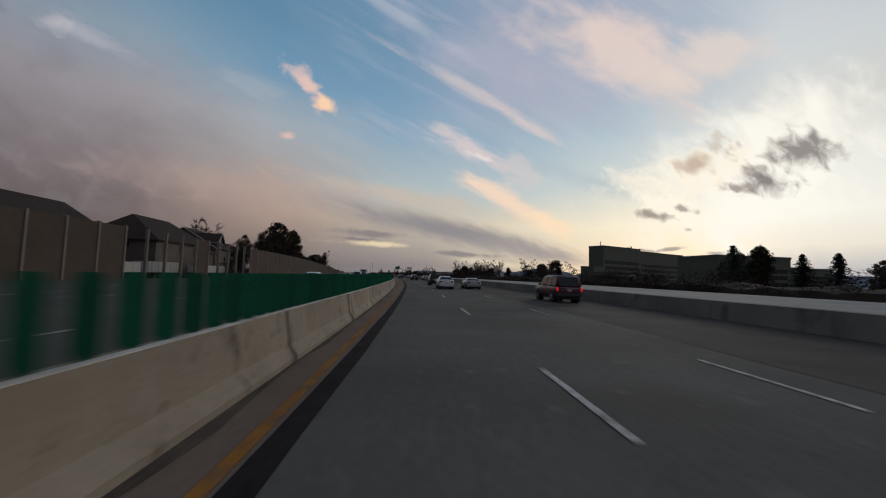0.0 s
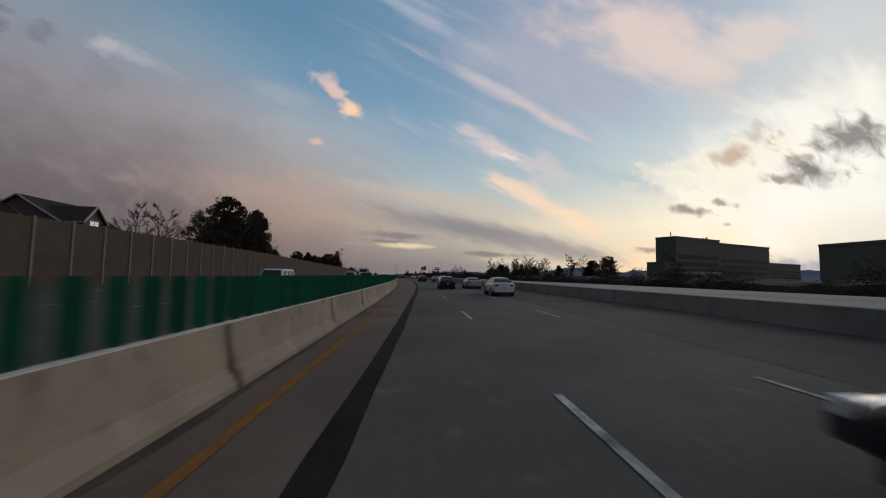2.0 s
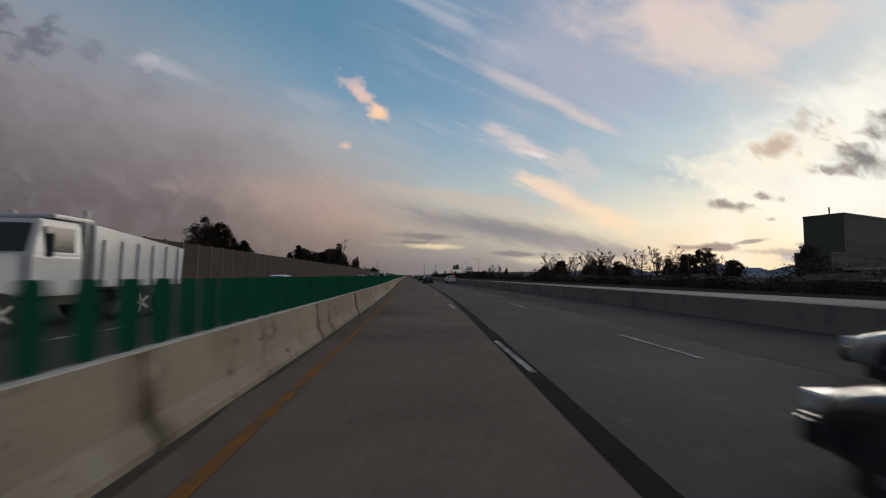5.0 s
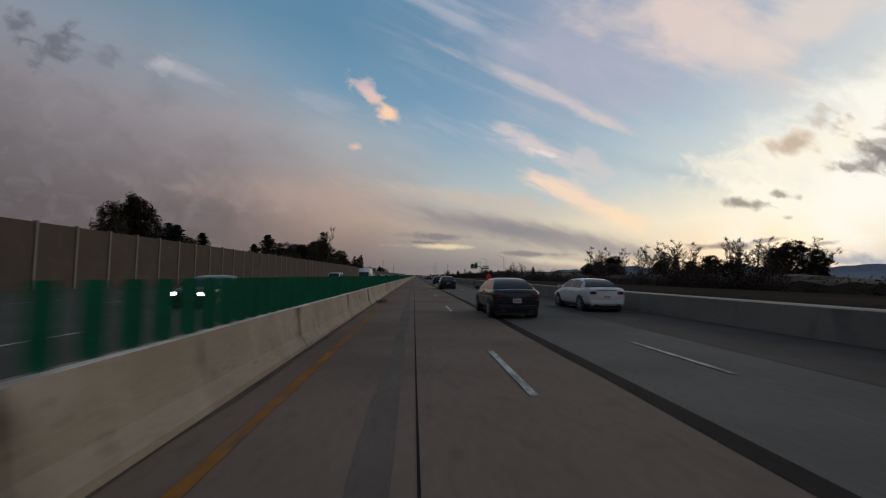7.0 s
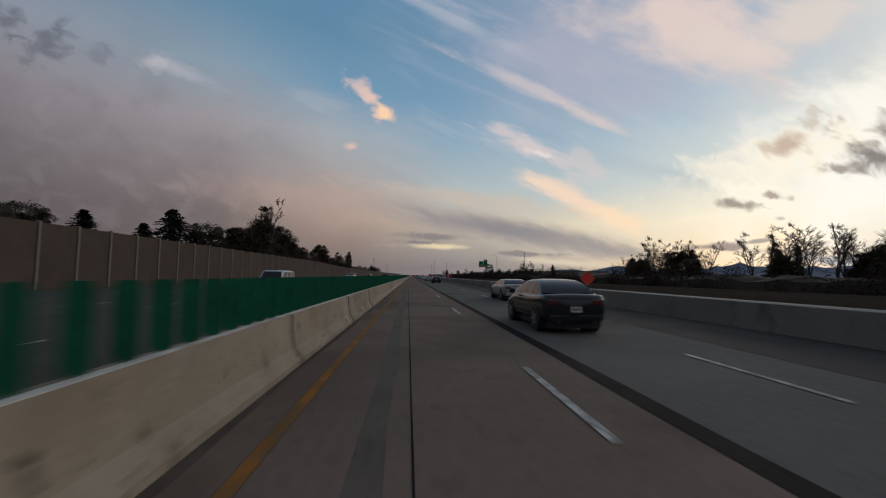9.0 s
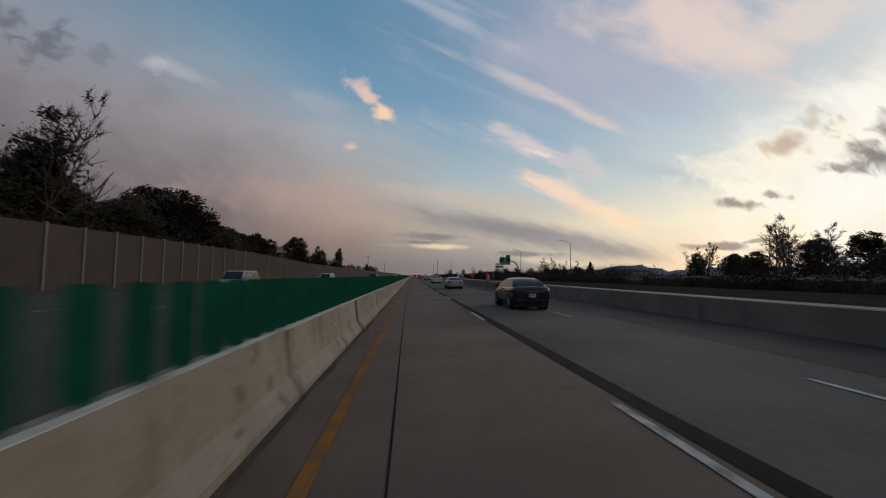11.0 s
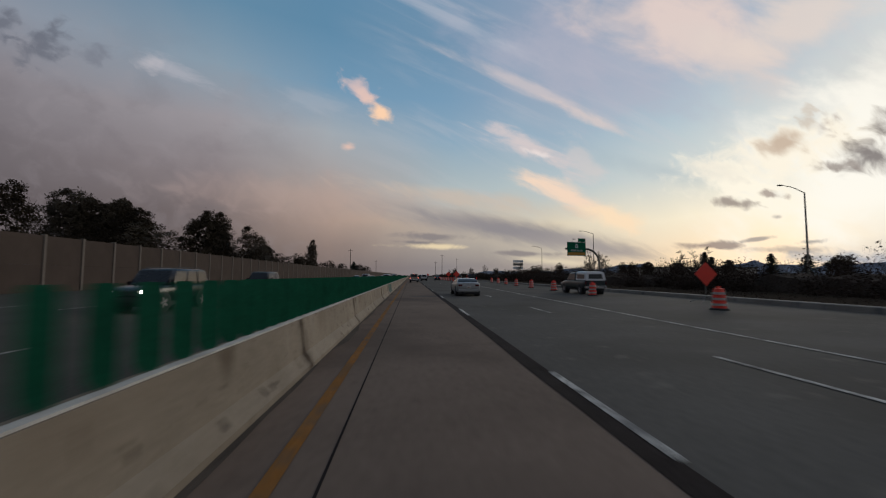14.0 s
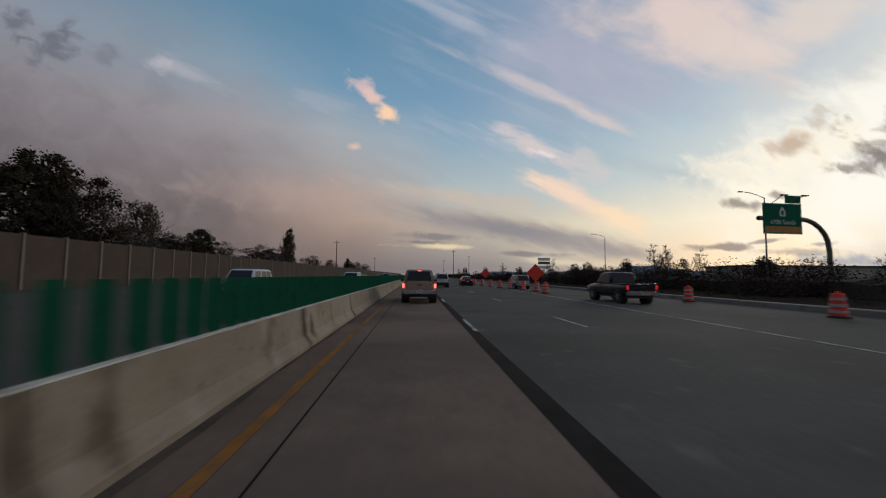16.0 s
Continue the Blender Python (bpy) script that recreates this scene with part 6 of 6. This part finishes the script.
# ---- signs, lamps and road works ----
SIGN_GREEN = mat("green_sign_sheeting", (0.002, 0.12, 0.062), 0.7, vary=0.15, scale=0.6, fine=8, bump=0.0, spec=0.15)
SIGN_WHITE = mat("white_sign_legend", (0.6, 0.62, 0.6), 0.5, vary=0.08, scale=2, fine=20, bump=0.0)
SIGN_AMBER = mat("amber_sign_panel", (0.42, 0.2, 0.02), 0.5, vary=0.2, scale=1.5, fine=15, bump=0.0)
STEEL = mat("weathered_galvanised_steel", (0.16, 0.15, 0.13), 0.55, metal=0.5, vary=0.2, scale=1.2, fine=15, bump=0.1)
ORANGE = mat("orange_work_plastic", (0.68, 0.04, 0.02), 0.6, vary=0.15, scale=2, fine=20, bump=0.05)
STRIPE = mat("white_reflective_band", (0.38, 0.33, 0.3), 0.5, vary=0.1, scale=3, fine=20, bump=0.0)
DARKDRUM = mat("dark_drum_plastic", (0.03, 0.03, 0.035), 0.6, vary=0.2, scale=3, fine=20, bump=0.05)


def words(name, text, size, where, parent, material=SIGN_WHITE):
    cu = bpy.data.curves.new(name, "FONT")
    cu.body, cu.size, cu.align_x, cu.align_y, cu.extrude = text, size, "CENTER", "CENTER", 0.006
    cu.materials.append(material)
    ob = new(name, cu)
    ob.parent = parent
    ob.matrix_basis = pose(*where, 90, 0, 0)
    return ob


sign = holder("overhead_sign", pose(71.2, 553.5, -0.95, 0, 0, 3), "green exit sign hung from a curved steel mast arm", "road sign")
bm = rounded(box(bmesh.new(), -7.0, -0.1, 8.5, -1.2, 0.0, 12.6), 0.03, 1)
face = part("sign_panel", bm, SIGN_GREEN, sign)
for z in (8.55, 12.5):
    part("border", box(bmesh.new(), -6.9, -0.106, z, -1.3, -0.09, z + 0.06), SIGN_WHITE, face)
part("exit_tab", rounded(box(bmesh.new(), -3.6, -0.1, 12.65, -1.25, 0.0, 13.7), 0.03, 1), SIGN_GREEN, sign)
words("legend", "4700 South", 0.82, (-4.1, -0.115, 10.05), face)
part("exit_panel", box(bmesh.new(), -6.75, -0.112, 8.7, -1.45, -0.09, 9.5), SIGN_AMBER, face)
bm = bmesh.new()
loft(bm, [[(-4.1 + x, y, z) for x, z in ((-0.42, 10.85), (0.42, 10.85), (0.46, 11.4), (0.24, 11.95), (0, 12.1), (-0.24, 11.95), (-0.46, 11.4))] for y in (-0.112, -0.09)])
part("route_shield", bm, SIGN_WHITE, face)
part("shield_mark", box(bmesh.new(), -4.28, -0.118, 11.05, -3.92, -0.1, 11.6), SIGN_GREEN, face)
bm = bmesh.new()
path = [Vector((-7.4, 0.25, 10.6)), Vector((-1.0, 0.25, 10.6))] + [Vector((-1.0 + 4.2 * math.sin(a), 0.25, 6.4 + 4.2 * math.cos(a))) for a in (0.25, 0.5, 0.75, 1.0, 1.25, 1.571)] + [Vector((3.2, 0.25, 0.3))]
for a, b in zip(path, path[1:]):
    tube(bm, a, b, 0.3, 0.3, 12)
shade(part("mast_arm", bm, STEEL, sign))
part("base_plate", rounded(box(bmesh.new(), 2.6, -0.35, 0.45, 3.8, 0.85, 0.72), 0.02, 1), STEEL, sign)
for x in (-6.2, -4.1, -2.0):
    part("bracket", box(bmesh.new(), x - 0.07, 0.0, 8.9, x + 0.07, 0.3, 12.4), STEEL, sign)
for x in (-5.6, -2.6):
    bm = bmesh.new()
    tube(bm, Vector((x, 0.1, 12.5)), Vector((x - 0.2, -1.8, 13.3)), 0.05, 0.04, 6)
    box(bm, x - 0.55, -2.1, 13.25, x + 0.3, -1.7, 13.38)
    part("sign_lamp", bm, STEEL, sign)


def street_lamp(where, tall, arm, turn):
    h = holder("street_lamp", Matrix.Translation(where) @ Matrix.Rotation(turn, 4, "Z"), "tall grey steel street lamp with a curved arm", "street lamp", "street lamps")
    bm = bmesh.new()
    tube(bm, Vector((0, 0, 0)), Vector((0, 0, tall - 1.0)), 0.17, 0.1, 10)
    shade(part("pole", bm, STEEL, h))
    bm = bmesh.new()
    pts = [Vector((0, 0, tall - 1.0))] + [Vector((-arm * q, 0, tall - 1.0 + 1.0 * math.sin(q * 1.57))) for q in (0.15, 0.35, 0.6, 1.0)]
    for a, b in zip(pts, pts[1:]):
        tube(bm, a, b, 0.07, 0.06, 8)
    part("arm", bm, STEEL, h)
    part("lamp_head", rounded(box(bmesh.new(), -arm - 0.8, -0.17, tall - 0.12, -arm, 0.17, tall + 0.06), 0.04), STEEL, h)
    part("base", rounded(box(bmesh.new(), -0.3, -0.3, -0.1, 0.3, 0.3, 0.25), 0.03, 1), STEEL, h)
    return h


street_lamp((80, 496, -0.35), 16.2, 4.2, 0.1)
street_lamp((80.3, 570, -0.35), 17.3, 4.3, 0.05)
street_lamp((87, 644, -0.35), 17.5, 4.5, 0.05)
for s, l, tall in ((720, -40, 20), (800, 30, 21), (880, -36, 18), (900, 55, 22), (960, 34, 20)):
    h = holder("pole", Matrix.Translation(at(s, l, -0.35)), "thin tall wooden utility pole", "utility pole", "utility poles")
    bm = bmesh.new()
    tube(bm, Vector((0, 0, 0)), Vector((0, 0, tall)), 0.26, 0.17, 8)
    part("shaft", bm, BARK, h)
    part("crossarm", box(bmesh.new(), -1.6, -0.08, tall - 1.2, 1.6, 0.08, tall - 1.0), BARK, h)

board = holder("billboard", Matrix.Translation(at(828, 108, -0.35)), "roadside pylon sign with two stacked pale panels", "sign")
part("post", box(bmesh.new(), -0.4, 0.1, 0, 0.4, 0.9, 9), STEEL, board)
for z in (8.5, 12.0, 15.0):
    part("panel", rounded(box(bmesh.new(), -5, 0, z, 5, 0.6, z + 2.4), 0.05, 1), SIGN_WHITE if z != 12 else STEEL, board)


def drum(material=ORANGE, label="orange and white striped traffic drum"):
    h = holder("traffic_drum", None, label, "traffic drum", "traffic drums")
    bm = bmesh.new()
    rings = [(0.3, 0.08), (0.29, 0.35), (0.275, 0.36), (0.265, 0.62), (0.25, 0.63), (0.24, 0.86), (0.225, 0.87), (0.2, 1.0), (0.06, 1.02)]
    loft(bm, [[(q * math.cos(i * math.pi / 8), q * math.sin(i * math.pi / 8), z) for i in range(16)] for q, z in rings])
    part("drum_body", bm, material, h)
    if material is ORANGE:
        for q, z in ((0.296, 0.2), (0.272, 0.46), (0.249, 0.72)):
            bm = bmesh.new()
            loft(bm, [[(p * math.cos(i * math.pi / 8), p * math.sin(i * math.pi / 8), w) for i in range(16)] for p, w in ((q + 0.004, z), (q + 0.001, z + 0.11))])
            part("band", bm, STRIPE, h)
    bm = bmesh.new()
    loft(bm, [[(q * math.cos(i * math.pi / 8), q * math.sin(i * math.pi / 8), z) for i in range(16)] for q, z in ((0.4, 0), (0.39, 0.07), (0.3, 0.09))])
    part("rubber_base", bm, RUBBER, h)
    part("carry_handle", box(bmesh.new(), -0.08, -0.02, 1.01, 0.08, 0.02, 1.1), material, h)
    return h


d0 = drum()
d0.matrix_basis = stand(447.5, 15.4)
for s, l, z in ((457, 16.0, 0), (470, 16.0, 0), (480, 16.5, 0), (490, 17.2, 0), (500, 17.9, 0), (510, 18.7, 0), (520, 19.5, 0), (530, 20.2, 0), (404, 12.9, 0.82),
                (541, 14.2, 0), (545, 14.6, 0), (549, 14.3, 0), (553, 13.7, 0), (558, 13.5, 0), (563, 13.2, 0), (569, 13.0, 0), (576, 12.8, 0), (584, 12.6, 0), (592, 12.4, 0)):
    copy_thing(d0, stand(s, l, z))
dk = drum(DARKDRUM, "dark plastic drum standing beside the traffic drum")
dk.matrix_basis = stand(404.2, 13.65, 0.82)


def work_sign(s, l, z, tall, size):
    h = holder("work_sign", stand(s, l, z), "orange diamond road-work sign on a stand", "road sign", "road-work signs")
    bm = bmesh.new()
    r = size * 0.707
    loft(bm, [[(x, y, tall + q) for x, q in ((0, -r), (r, 0), (0, r), (-r, 0))] for y in (-0.02, 0.02)])
    part("sign_face", bm, ORANGE, h)
    bm = bmesh.new()
    tube(bm, Vector((0, 0.05, 0.1)), Vector((0, 0.05, tall + r * 0.8)), 0.03, 0.03, 6)
    part("stake", bm, STEEL, h)
    for x, y in ((0.7, 0.5), (-0.7, 0.5), (0.7, -0.5), (-0.7, -0.5)):
        bm = bmesh.new()
        tube(bm, Vector((0, 0.05, 0.35)), Vector((x, y, 0.02)), 0.02, 0.02, 5)
        part("leg", bm, STEEL, h)


work_sign(462, 19.3, 0, 1.7, 1.0)
work_sign(324, 21.5, 0.4, 0.95, 1.2)
work_sign(574, 14.4, 0, 2.0, 1.2)
work_sign(541.5, 13.4, 0, 1.9, 1.2)
work_sign(690, 12.5, 0, 2.0, 1.2)

# white gore line and edge line at the exit
flat_gore = flat("edge_line", lambda s: 12.3 + (s - 520) * 0.03, lambda s: 12.45 + (s - 520) * 0.03, 440, 620, 0.011, WHITE)
tagged(flat_gore, "white edge line along the road works", "road marking", kind="structure")
